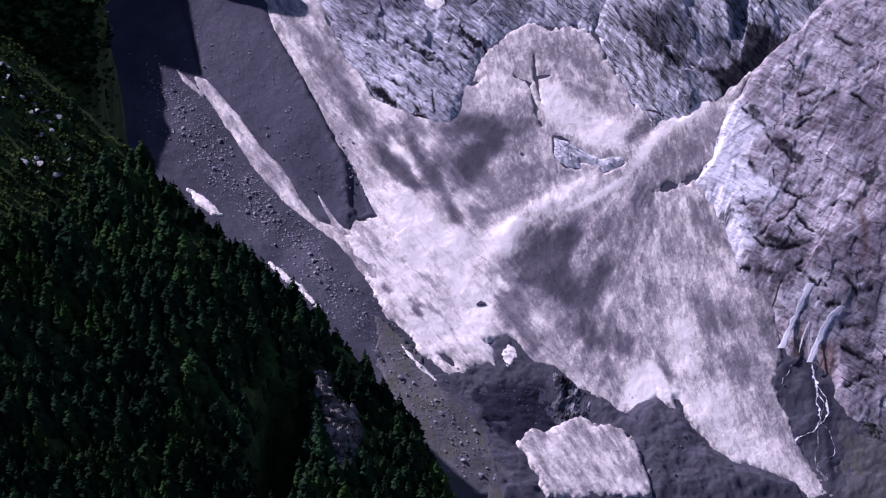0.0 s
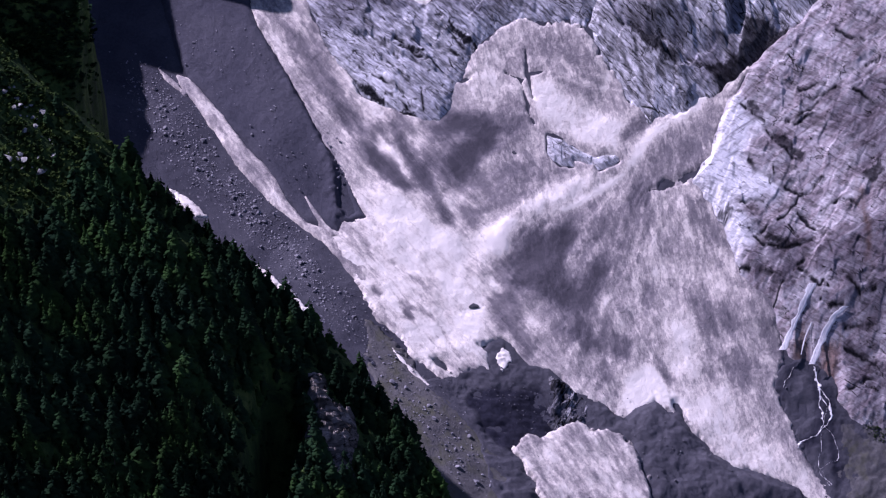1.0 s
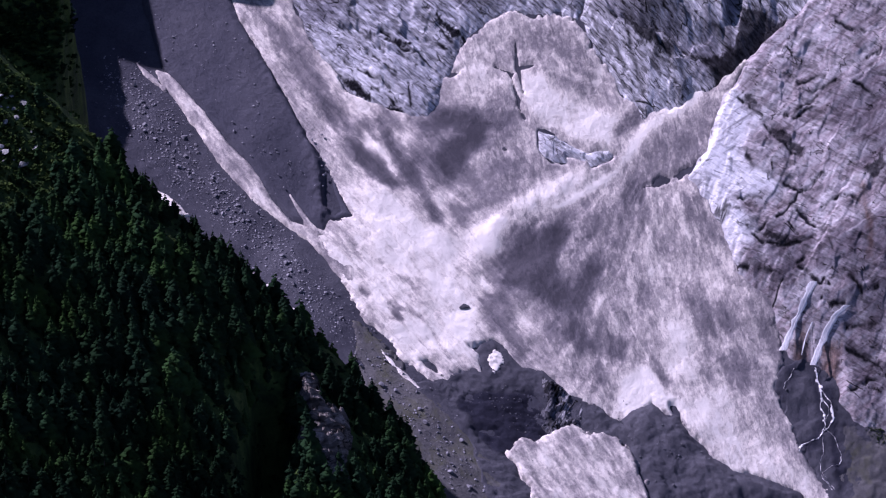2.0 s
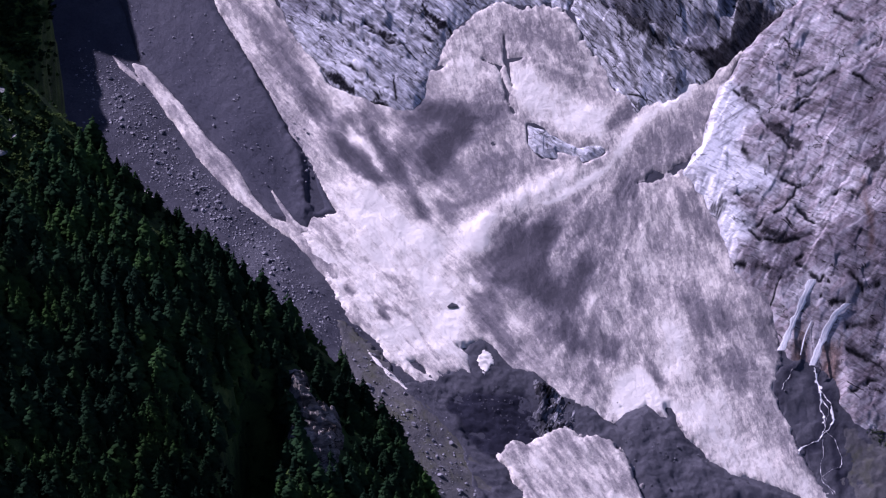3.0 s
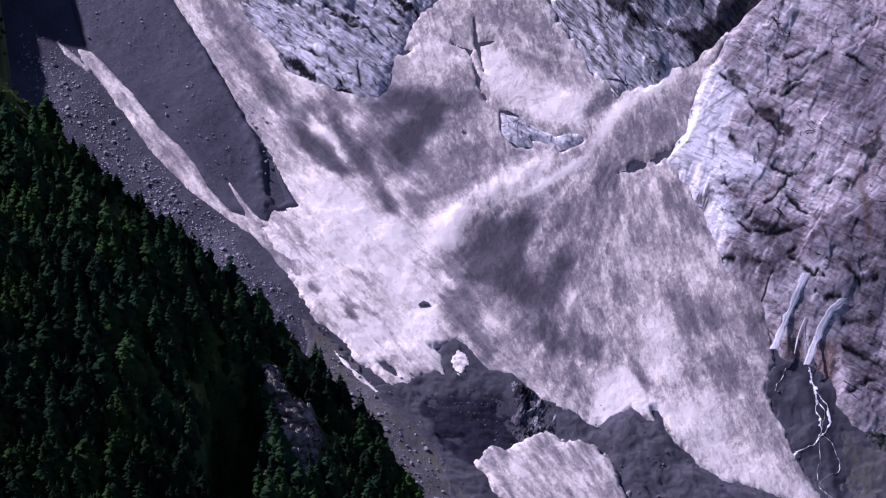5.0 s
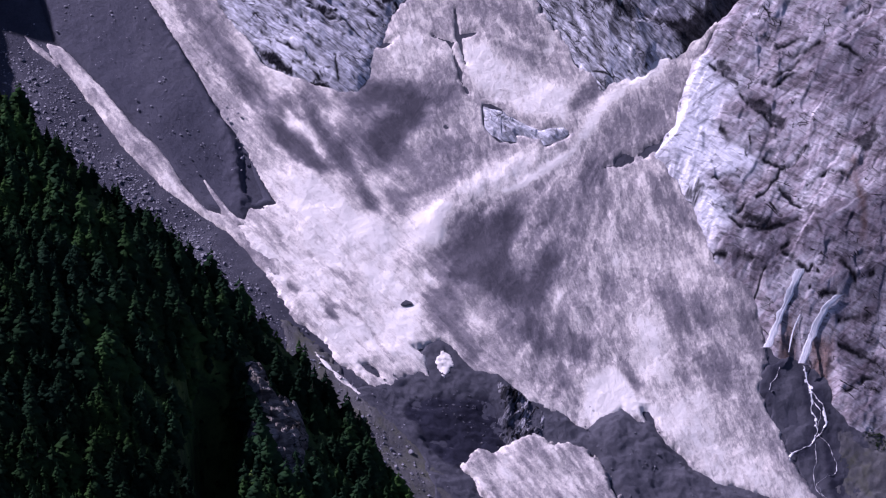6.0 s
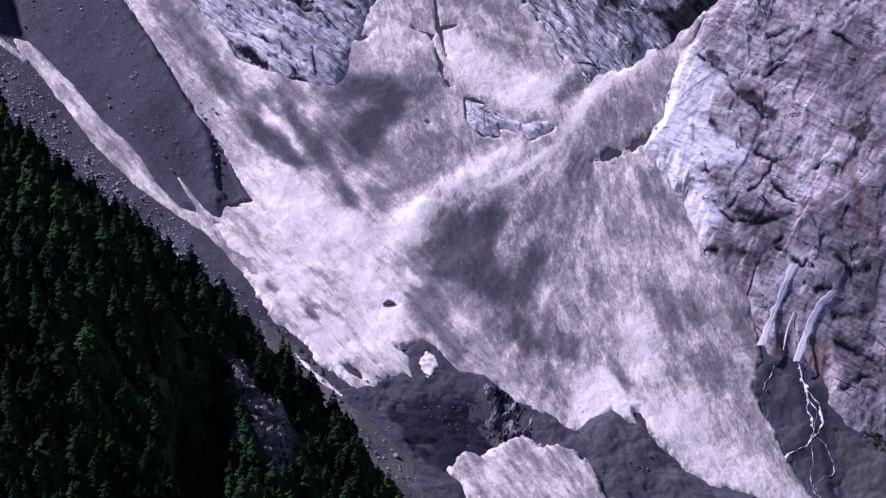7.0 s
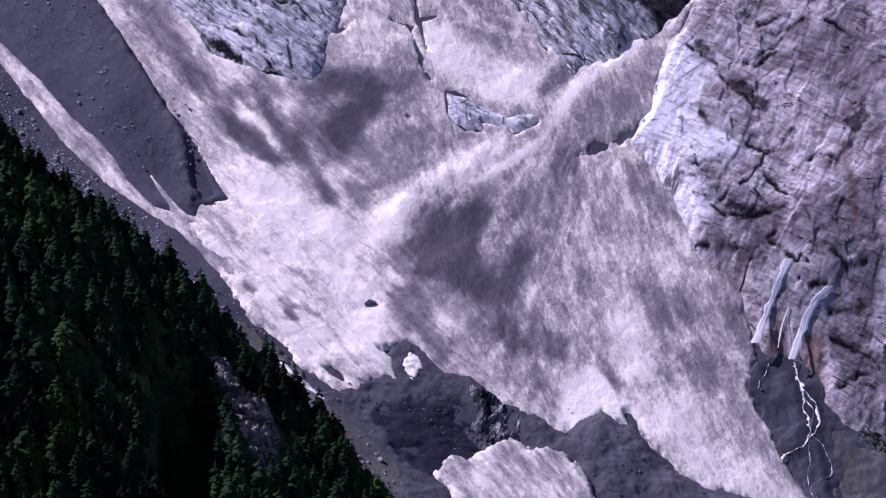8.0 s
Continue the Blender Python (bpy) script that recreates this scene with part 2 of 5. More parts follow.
# ---- numeric noise for the relief ----
def hash2(ix, iy, seed):
    h = (ix.astype(np.int64) * 374761393 + iy.astype(np.int64) * 668265263 + seed * 974634777) & 0x7FFFFFFF
    h = ((h ^ (h >> 13)) * 1274126177) & 0x7FFFFFFF
    h = ((h ^ (h >> 16)) * 668265263) & 0x7FFFFFFF
    return (h & 0xFFFFF) / 1048575.0


def vnoise(x, y, seed=0):
    ix, iy = np.floor(x), np.floor(y)
    fx, fy = x - ix, y - iy
    fx, fy = fx**3 * (fx * (fx * 6 - 15) + 10), fy**3 * (fy * (fy * 6 - 15) + 10)
    a, b = hash2(ix, iy, seed), hash2(ix + 1, iy, seed)
    c, d = hash2(ix, iy + 1, seed), hash2(ix + 1, iy + 1, seed)
    return 2 * ((a * (1 - fx) + b * fx) * (1 - fy) + (c * (1 - fx) + d * fx) * fy) - 1


def fbm(x, y, octaves=5, gain=0.5, seed=0):
    total, amp, norm = 0 * x, 1.0, 0.0
    for k in range(octaves):
        total, norm = total + amp * vnoise(x, y, seed + 17 * k), norm + amp
        x, y, amp = 1.97 * x + 3.1, 2.03 * y - 1.7, amp * gain
    return total / norm


def facets(x, y, seed):
    """Blocky rock: per cell a level and a tilt; and the distance to the nearest joint."""
    ix, iy = np.floor(x), np.floor(y)
    f1, f2, level = np.full(x.shape, 9.0), np.full(x.shape, 9.0), 0 * x
    for dx in (-1, 0, 1):
        for dy in (-1, 0, 1):
            cx, cy = ix + dx, iy + dy
            px, py = cx + hash2(cx, cy, seed), cy + hash2(cx, cy, seed + 1)
            d = np.hypot(x - px, y - py)
            lv = (2 * hash2(cx, cy, seed + 2) - 1) + (2 * hash2(cx, cy, seed + 3) - 1) * (x - px) + (2 * hash2(cx, cy, seed + 4) - 1) * (y - py)
            near = d < f1
            f2 = np.where(near, f1, np.minimum(f2, d))
            level = np.where(near, lv, level)
            f1 = np.where(near, d, f1)
    return level, f2 - f1


def rock_relief(x, y, turn, size, high, seed, stretch=1.9, warp=1.2, scales=((1.0, 1.0, 0.12), (0.38, 0.34, 0.12), (0.14, 0.12, 0.06))):
    a = radians(turn)
    p, q = x * math.cos(a) + y * math.sin(a), -x * math.sin(a) + y * math.cos(a)
    wx, wy = fbm(p / 6, q / 5, 5, 0.6, seed), fbm(p / 6, q / 5, 5, 0.6, seed + 50)
    p, q = p + warp * wx, q + warp * wy
    h = 0 * x
    for s, amp, crack in scales:
        lv, gap = facets(p / (size * s * stretch), q / (size * s), seed)
        h = h + high * (amp * lv - crack * np.exp(-gap * size * s / 0.35))
        seed += 9
    return h + high * 0.12 * fbm(p / 4.0, q / 2.2, 5, 0.6, seed)


def smoothstep(a, b, v):
    t = np.clip((v - a) / (b - a), 0, 1)
    return t * t * (3 - 2 * t)


# ---- the lie of the land ----
def slope_height(x, y):
    """The bowl under the mountain, and the big cliff that closes it to the east."""
    cx, cy = np.clip(x, -125, 140), np.clip(y, -50, 105)
    q = 0.8 - 0.162 * cx + 0.583 * cy + 0.00116 * cx * cx + 0.00506 * cx * cy + 0.00374 * cy * cy
    up, down = np.clip(y - 105, 0, 300), np.clip(-50 - y, 0, 300)
    q = q + 1.0 * up - 0.28 * down - 0.4 * np.clip(y - 405, 0, 3000)
    q = q + 0.25 * np.clip(x - 140, 0, 300)
    yc = np.clip(y, -60, 120)
    c = -36.5 + 0.375 * np.minimum(x, 150) + 1.293 * yc + 0.8 * np.clip(y - 120, 0, 250) - 0.4 * np.clip(y - 370, 0, 3000)
    c = c - 1.1 * np.clip(-y - 1, 0, 9)
    k = 6.0
    t = np.clip(0.5 - np.abs(q - c) / (2 * k), 0, 1)
    near = np.exp(-((x / 220) ** 4) - ((y - 20) / 160) ** 4)
    return np.maximum(q, c) + t * t * k + near * (1.0 * fbm(x / 22, y / 22, 3, 0.5, 8) + 0.25 * fbm(x / 6, y / 6, 3, 0.55, 3))


CREST_Y = (-40, 40, 56.6, 60.4, 63.8, 69.1, 73.6, 79.0, 82.1, 84.2, 84.7, 87.6, 93.6, 99.1, 400)
CREST_Z = (70, 103, 110.0, 113.0, 111.4, 114.0, 114.0, 116.4, 115.2, 114.6, 131.6, 132.0, 134.0, 136.7, 270)


def west_wall(x, y):
    """The steep ridge west of the scree, whose shadow lies on it."""
    crest = np.interp(y, CREST_Y, CREST_Z) - 2.0 + 0.8 * fbm(y / 3, 0 * y, 4, 0.55, 5)
    rise = smoothstep(-126, -162, x) * np.clip(crest - slope_height(x, y), 0, 300)
    return rise - 0.35 * np.clip(-162 - x, 0, 600)


def ground_height(x, y):
    h = slope_height(x, y) + np.where(y > -40, west_wall(x, y), 0)
    near = np.exp(-((x / 220) ** 4) - ((y - 20) / 160) ** 4)
    h = h + 46 * np.exp(-(((x + 104) / 6) ** 4) - ((y - 93.5) / 4.5) ** 4)
    h = h + near * 0.3 * fbm(x / 2.6, y / 2.6, 4, 0.6, 9) - 0.45
    return h + (1 - near) * 14 * fbm(x / 130, y / 130, 5, 0.5, 12)


HOLLOW, GLADE = (-45.0, -160.0), (-73.5, -102.5)
EDGE_X = (-900, -136, -109, -95, -81, -54, -40, -26, -12, -4, 30, 100, 400)
EDGE_Y = (-60, -71, -75, -79, -85, -95, -100, -103, -113, -130, -200, -320, -700)


def spur_height(x, y):
    """The wooded spur that falls to the east, cut off steeply towards the valley behind it."""
    z = 20 - 0.854 * np.clip(x, -320, 200) + 1.6 * fbm(x / 14, y / 14, 4, 0.5, 21) + 5 * fbm(x / 60, y / 60, 2, 0.5, 23)
    z = z - 28 * np.exp(-(((x - HOLLOW[0]) / 5.2) ** 4) - ((y - HOLLOW[1]) / 27) ** 4)
    z = z - 1.7 * np.clip(y - np.interp(x, EDGE_X, EDGE_Y) + 3 * fbm(x / 10, 0 * x, 3, 0.5, 29), 0, 400)
    nose = -60 + smoothstep(-99.5, -104, x + 2 * fbm(y / 9, x / 9, 3, 0.5, 33)) * (94 - 0.854 * x)
    back = nose - 2.4 * np.clip(y + 36, 0, 300) - 0.9 * np.clip(-46 - y, 0, 300)
    z = np.maximum(z, back)
    return np.maximum(z, -150) - 2.5 * np.clip(-420 - y, 0, 150)


# ---- mesh helpers ----
def mesh_of(name, verts, faces, material, smooth=True, attrs=None):
    me = bpy.data.meshes.new(name)
    faces = np.asarray(faces)
    me.vertices.add(len(verts))
    me.vertices.foreach_set("co", np.asarray(verts, dtype=np.float32).ravel())
    n, k = faces.shape
    me.loops.add(n * k)
    me.loops.foreach_set("vertex_index", faces.astype(np.int32).ravel())
    me.polygons.add(n)
    me.polygons.foreach_set("loop_start", np.arange(0, n * k, k, dtype=np.int32))
    me.polygons.foreach_set("loop_total", np.full(n, k, dtype=np.int32))
    me.polygons.foreach_set("use_smooth", np.full(n, smooth, dtype=bool))
    me.update(calc_edges=True)
    me.validate()
    me.materials.append(material)
    for key, values in (attrs or {}).items():
        me.attributes.new(key, "FLOAT", "POINT").data.foreach_set("value", np.asarray(values, dtype=np.float32))
    return me


def grid_mesh(name, xs, ys, height, material, keep=None, smooth=True, attrs=None, belongs=None, worn=0):
    gx, gy = np.meshgrid(xs, ys)
    gz = height(gx, gy)
    for _ in range(worn):
        gz[:, 1:-1] = (gz[:, :-2] + 2 * gz[:, 1:-1] + gz[:, 2:]) / 4
        gz[1:-1] = (gz[:-2] + 2 * gz[1:-1] + gz[2:]) / 4
    idx = np.arange(gx.size).reshape(gx.shape)
    quads = np.stack([idx[:-1, :-1], idx[:-1, 1:], idx[1:, 1:], idx[1:, :-1]], -1).reshape(-1, 4)
    verts = np.stack([gx, gy, gz], -1).reshape(-1, 3)
    extra = {k: f(gx, gy).ravel() for k, f in (attrs or {}).items()}
    if keep is not None:
        ok = keep(gx, gy).ravel()
        quads = quads[ok[quads].all(1)]
        if belongs is not None:
            mid = verts[quads].mean(1)
            quads = quads[belongs(mid[:, 0], mid[:, 1])]
        used = np.unique(quads)
        back = np.zeros(len(verts), dtype=np.int64)
        back[used] = np.arange(len(used))
        quads, verts = back[quads], verts[used]
        extra = {k: v[used] for k, v in extra.items()}
    return mesh_of(name, verts, quads, material, smooth, extra)


def inside(poly, x, y):
    """Signed distance to an outline, positive inside."""
    p = np.asarray(poly, dtype=float)
    best, odd = np.full(x.shape, 1e9), np.zeros(x.shape, dtype=bool)
    for (ax, ay), (bx, by) in zip(p, np.roll(p, -1, 0)):
        ex, ey = bx - ax, by - ay
        t = np.clip(((x - ax) * ex + (y - ay) * ey) / (ex * ex + ey * ey + 1e-9), 0, 1)
        best = np.minimum(best, np.hypot(x - ax - t * ex, y - ay - t * ey))
        if ey:
            odd ^= ((ay > y) != (by > y)) & (x < ex * (y - ay) / ey + ax)
    return np.where(odd, best, -best)


def part(name, me, parent, label=""):
    ob = new(name, me)
    ob.parent = parent
    return tagged(ob, label)


def sheet(name, poly, thick, taper, material, holes=(), ragged=0.7, step=(0.5, 0.42), detail=None, attrs=None, smooth=True, seed=0, sink=1.6, base=None, rim=0.35, pieces=(), worn=0):
    """A body that lies on the slope within an outline, thins towards its edge and dips below the ground there."""
    p = np.asarray(poly)
    xs = np.arange(p[:, 0].min() - 2, p[:, 0].max() + 2, step[0])
    ys = np.arange(p[:, 1].min() - 2, p[:, 1].max() + 2, step[1])

    def depth(x, y):
        wob = ragged * (fbm(x / 3.6, y / 3.0, 4, 0.6, seed + 70) + 0.3 * fbm(x / 1.0, y / 0.85, 3, 0.6, seed + 90))
        d = inside(poly, x, y) + wob
        for h in holes:
            d = np.minimum(d, -inside(h, x, y) + 0.4 * wob)
        return d

    def height(x, y):
        d = depth(x, y)
        h = np.where(d > 0, thick * smoothstep(0, taper, d) + rim * smoothstep(0, 0.6, d), np.maximum(d * 2.0, -sink))
        if detail:
            h = h + detail(x, y) * smoothstep(-0.2, taper, d)
        return (base or slope_height)(x, y) + h

    if not pieces:
        return new(name, grid_mesh(name, xs, ys, height, material, lambda x, y: depth(x, y) > -1.4, smooth, attrs, worn=worn))
    root = new(name)
    for piece, belongs in pieces:
        part(piece, grid_mesh(piece, xs, ys, height, material, lambda x, y: depth(x, y) > -1.4, smooth, attrs, belongs, worn), root)
    return root


def at_slope(x, y, lift=0.0):
    return Vector((x, y, float(slope_height(np.array([x]), np.array([y]))[0]) + lift))


# ---- ground ----
def spaced(lo, hi, step, far):
    inner = list(np.arange(lo, hi + step, step))
    out, s = [], step
    while sum(out) < far:
        s *= 1.22
        out.append(s)
    left = lo - np.cumsum(out)[::-1]
    right = inner[-1] + np.cumsum(out)
    return np.concatenate([left, inner, right])


ground = new("ground", grid_mesh("ground", spaced(-170, 150, 0.75, 3500), spaced(-90, 115, 0.6, 3500), ground_height, GRAVEL))
tagged(ground, "grey gravel and debris slope under the mountain", "ground", kind="structure")

# ---- rock faces ----
SLAB_EDGE = [(-67.1, 101.7), (-56.8, 84.1), (-50.4, 74.5), (-48.4, 71.1), (-46.4, 68.1), (-43.4, 63.8), (-38.5, 58.9), 
    (-34.4, 54.0), (-28.7, 51.2), (-23.9, 49.5), (-19.8, 48.3), (-16.3, 47.9), (-12.0, 47.8), (-8.5, 50.4), 
    (-6.2, 56.0), (-4.1, 58.0), (-2.1, 61.4), (0.5, 64.4), (4.9, 66.8), (8.5, 67.8), (13.8, 68.2), 
    (16.5, 67.1), (21.9, 66.1), (28.1, 65.2), (32.6, 63.9), (35.2, 66.0), (39.6, 68.6), (44.0, 80.0), (42.0, 98.0)]
GULLY_EDGE = [(40.0, 88.0), (36.5, 71.0), (34.0, 63.5), (38.6, 57.7), (43.3, 51.8), (47.3, 47.1), (50.4, 44.8), (52.7, 41.7), 
    (55.6, 42.7), (59.4, 42.7), (64.9, 42.4), (66.5, 44.6), (70.4, 43.7), (74.3, 44.2), (77.6, 45.3), (81.9, 46.6), 
    (88.2, 49.0), (94.5, 51.6), (100.7, 53.7), (107.8, 57.1), (121.9, 67.3)]
CLIFF_EDGE = [(121.9, 66.4), (106.3, 57.5), (97.4, 52.5), (89.3, 49.7), (83.0, 46.6), (79.5, 43.8), (76.3, 42.0), 
    (73.9, 39.5), (71.9, 36.4), (70.9, 33.6), (68.6, 31.5), (64.7, 29.1), (67.5, 26.1), (71.3, 23.5), (75.1, 17.8), 
    (78.2, 12.8), (80.4, 8.3), (85.0, 4.6), (89.3, 1.5), (91.1, -2.0), (92.6, -5.6), (94.9, -7.4), (100.3, -8.9), 
    (104.1, -10.7), (108.0, -12.6), (109.3, -18.0), (113.8, -22.3), (121.2, -23.5), (150.4, -26.5), (152.6, 60.7)]


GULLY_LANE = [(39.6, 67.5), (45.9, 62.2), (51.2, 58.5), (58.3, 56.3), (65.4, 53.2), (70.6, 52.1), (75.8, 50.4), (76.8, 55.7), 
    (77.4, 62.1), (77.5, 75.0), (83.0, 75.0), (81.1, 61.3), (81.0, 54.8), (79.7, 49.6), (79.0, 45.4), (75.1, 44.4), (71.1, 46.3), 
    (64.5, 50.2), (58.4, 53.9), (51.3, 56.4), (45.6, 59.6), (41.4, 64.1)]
SLAB_CLEFTS = [[(-50.9, 68.7), (-46.9, 65.2), (-43.7, 62.5), (-39.6, 60.2), (-36.4, 57.6), (-33.2, 55.8), (-30.1, 53.4), (-26.9, 51.3), (-23.7, 49.8), (-19.8, 49.2)],
    [(-43.6, 58.6), (-39.6, 56.9), (-36.4, 55.0), (-32.4, 53.0), (-27.7, 50.4), (-24.5, 48.8)],
    [(-26.9, 50.6), (-24.2, 49.7), (-20.1, 48.2)],
    [(-29.3, 61.9), (-25.8, 60.0), (-23.7, 57.3), (-19.8, 54.9)],
    [(-19.8, 62.1), (-16.6, 60.5), (-12.7, 60.3)],
    [(-25.4, 66.3), (-21.4, 63.5), (-18.2, 62.0)]]
SLAB_CLEFTS += [[(-8.7, 66.1), (-5.5, 64.0), (-2.4, 61.7)],
    [(-11.9, 64.1), (-8.7, 62.5), (-4.7, 60.9)],
    [(-27.7, 53.8), (-23.7, 52.4), (-21.3, 50.5)],
    [(-13.5, 59.8), (-9.5, 57.7), (-7.4, 55.1)],
    [(-34.1, 59.8), (-27.7, 56.6), (-21.4, 53.4)],
    [(-21.4, 56.6), (-17.4, 53.7), (-16.3, 49.7)],
    [(-40.5, 63.6), (-36.5, 61.3), (-34.1, 59.8)],
    [(-32.5, 67.0), (-27.7, 64.0), (-24.5, 61.8)]]
GULLY_CLEFTS = [[(47.4, 60.8), (52.9, 57.8), (60.0, 54.2)], [(63.2, 57.3), (69.5, 53.2)], [(51.3, 55.6), (57.6, 51.4), (64.6, 45.7)], [(64.7, 52.1), (71.7, 48.8), (78.8, 46.0)], [(41.8, 59.2), (47.3, 51.2)],
    [(47.4, 56.2), (49.7, 51.8), (52.8, 46.2)], [(37.1, 62.6), (41.8, 57.2)], [(49.8, 60.8), (57.6, 54.4), (63.9, 51.3)], [(54.4, 51.5), (59.9, 48.0), (63.0, 44.0)], [(43.4, 61.0), (51.3, 53.6), (57.5, 47.4)]]
CLIFF_CLEFTS = [[(93.0, 32.9), (96.1, 33.4), (98.7, 34.0), (100.7, 34.6), (103.0, 35.6)],
    [(96.0, 32.5), (99.1, 33.0), (101.1, 33.6)],
    [(97.0, 38.6), (101.5, 38.8), (104.9, 38.6)],
    [(100.7, 36.4), (104.5, 36.6), (108.3, 36.7)],
    [(80.1, 38.8), (82.3, 37.1), (85.4, 35.7), (86.9, 34.3)],
    [(86.9, 32.7), (89.9, 30.2), (92.9, 28.6), (95.9, 26.3), (98.1, 25.3)],
    [(82.2, 27.9), (84.4, 25.9), (88.2, 23.7), (90.8, 22.2), (94.2, 21.1), (97.3, 19.6)],
    [(107.9, 47.4), (112.3, 45.0), (116.9, 43.8)],
    [(116.8, 39.7), (121.3, 40.1)],
    [(113.6, 35.5), (119.5, 31.3)]]
FACE_CLEFTS = [[(75.1, 19.5), (76.6, 20.5), (82.8, 20.4), (88.1, 19.6)],
    [(69.7, 20.2), (75.3, 19.0), (78.9, 19.2)],
    [(91.0, 15.6), (94.1, 16.6), (96.5, 17.9), (96.8, 19.5), (101.1, 20.0), (104.1, 21.3)],
    [(97.2, 16.2), (100.1, 13.0), (103.8, 11.1), (105.3, 9.2), (106.7, 6.4)],
    [(104.0, 14.9), (107.0, 16.1), (111.5, 15.8), (114.5, 13.8)],
    [(84.1, 13.2), (87.9, 11.3), (93.1, 9.7), (97.7, 9.6), (102.2, 9.7)],
    [(77.1, 9.8), (82.4, 7.8), (87.7, 5.9), (92.2, 4.4)],
    [(81.8, 14.9), (85.7, 14.0), (88.0, 15.2)]]
LOWER_CLEFTS = [[(97.6, 5.1), (100.5, 2.8), (103.5, 0.9), (104.3, 1.7)],
    [(91.4, 2.8), (95.3, 5.0), (98.4, 6.4)],
    [(88.3, -0.5), (90.6, 1.3), (92.2, 3.6)],
    [(90.1, -2.7), (91.6, -6.8)],
    [(103.5, -1.6), (106.5, -2.5), (110.3, -2.5)],
    [(111.2, -5.4), (115.7, -5.1), (120.3, -6.3)],
    [(111.2, -8.3), (115.7, -10.3), (120.2, -11.9)],
    [(111.1, 0.6), (115.6, -1.5), (119.3, -1.4)],
    [(112.5, -16.2), (117.1, -14.5), (120.1, -15.3)]]
ALL_CLEFTS = CLIFF_CLEFTS + FACE_CLEFTS + LOWER_CLEFTS


def clefts(x, y, lines, deep, wide):
    """Open joints along given lines, ragged and of uneven depth."""
    x, y = x + 0.9 * fbm(x / 4, y / 4, 4, 0.6, 141), y + 0.8 * fbm(x / 4, y / 4, 4, 0.6, 145)
    best = np.full(x.shape, 1e9)
    for line in lines:
        for (ax, ay), (bx, by) in zip(line, line[1:]):
            ex, ey = bx - ax, by - ay
            t = np.clip(((x - ax) * ex + (y - ay) * ey) / (ex * ex + ey * ey), 0, 1)
            best = np.minimum(best, np.hypot(x - ax - t * ex, y - ay - t * ey))
    return deep * (0.75 + 0.6 * fbm(x / 5, y / 5, 2, 0.5, 147)) * np.exp(-((best / wide) ** 2))


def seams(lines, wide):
    """Shade of the open joints painted near-black, broken in places."""
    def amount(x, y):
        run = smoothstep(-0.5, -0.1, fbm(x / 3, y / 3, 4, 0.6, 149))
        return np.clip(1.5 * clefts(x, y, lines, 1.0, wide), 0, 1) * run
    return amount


SCOURED = [(61.9, 27.8), (69.0, 30.5), (71.1, 34.9), (74.0, 37.8), (79.0, 40.0), (80.8, 37.7), (86.2, 34.3), (82.6, 32.0), 
    (81.0, 29.8), (84.5, 26.2), (91.7, 22.4), (91.1, 20.0), (83.6, 20.7), (76.6, 20.9), (79.0, 19.9), (83.5, 14.8), 
    (83.2, 11.9), (80.3, 10.8), (81.0, 7.1), (76.5, 12.3), (73.5, 18.9), (67.3, 24.4)]
PLATE = [(-34.1, 60.4), (-27.7, 57.8), (-21.4, 55.5), (-16.9, 50.9), (-16.6, 48.1), (-19.8, 49.3), (-24.5, 51.2), (-29.3, 53.9), (-32.5, 56.7)]
# outlines of recesses whose shade is painted on the rock
SLAB_RECESSES = ([(-37.5, 57.8), (-32.4, 55.7), (-27.2, 51.6), (-28.9, 51.4), (-34.0, 54.6)], [(-27.2, 50.9), (-21.3, 50.0), (-18.8, 48.9), (-19.8, 48.3), (-24.2, 49.3)], [(-28.5, 65.4), (-22.4, 63.9), (-13.3, 61.4), (-17.5, 61.7), (-24.0, 63.6)], [(-8.7, 68.1), (-0.4, 64.2), (0.2, 63.0), (-4.6, 64.0), (-7.9, 66.6)])
CLIFF_RECESSES = ([(81.2, 39.5), (85.5, 37.6), (87.0, 35.6), (84.7, 36.3), (81.6, 38.2)], [(88.5, 31.9), (92.4, 30.9), (96.2, 28.4), (99.4, 26.9), (98.4, 25.4), (95.4, 26.6), (91.9, 28.8)], [(71.2, 21.4), (77.4, 19.6), (80.8, 17.8), (78.2, 18.8), (73.5, 20.2)],
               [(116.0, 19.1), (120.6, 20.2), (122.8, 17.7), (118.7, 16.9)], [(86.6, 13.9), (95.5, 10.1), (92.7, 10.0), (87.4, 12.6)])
GULLY_RECESSES = ([(46.7, 58.3), (50.3, 53.9), (57.3, 50.0), (63.0, 48.4), (59.7, 51.2), (53.0, 54.4), (49.5, 57.8)], [(66.2, 49.8), (71.6, 46.8), (74.1, 43.1), (77.0, 42.4), (81.0, 44.8), (90.7, 48.9), (95.9, 51.1), (81.1, 54.1), 
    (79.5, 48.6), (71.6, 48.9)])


def recess_patches(holes, x, y):
    """Near-black patches painted for the shade in the rock's deep recesses."""
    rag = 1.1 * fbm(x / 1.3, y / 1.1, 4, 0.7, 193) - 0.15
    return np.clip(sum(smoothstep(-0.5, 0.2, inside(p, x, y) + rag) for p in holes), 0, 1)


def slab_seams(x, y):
    return np.maximum(seams(SLAB_CLEFTS, 0.36)(x, y), recess_patches(SLAB_RECESSES, x, y))


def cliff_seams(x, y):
    return np.maximum(seams(ALL_CLEFTS, 0.42)(x, y), 0.85 * recess_patches(CLIFF_RECESSES, x, y))


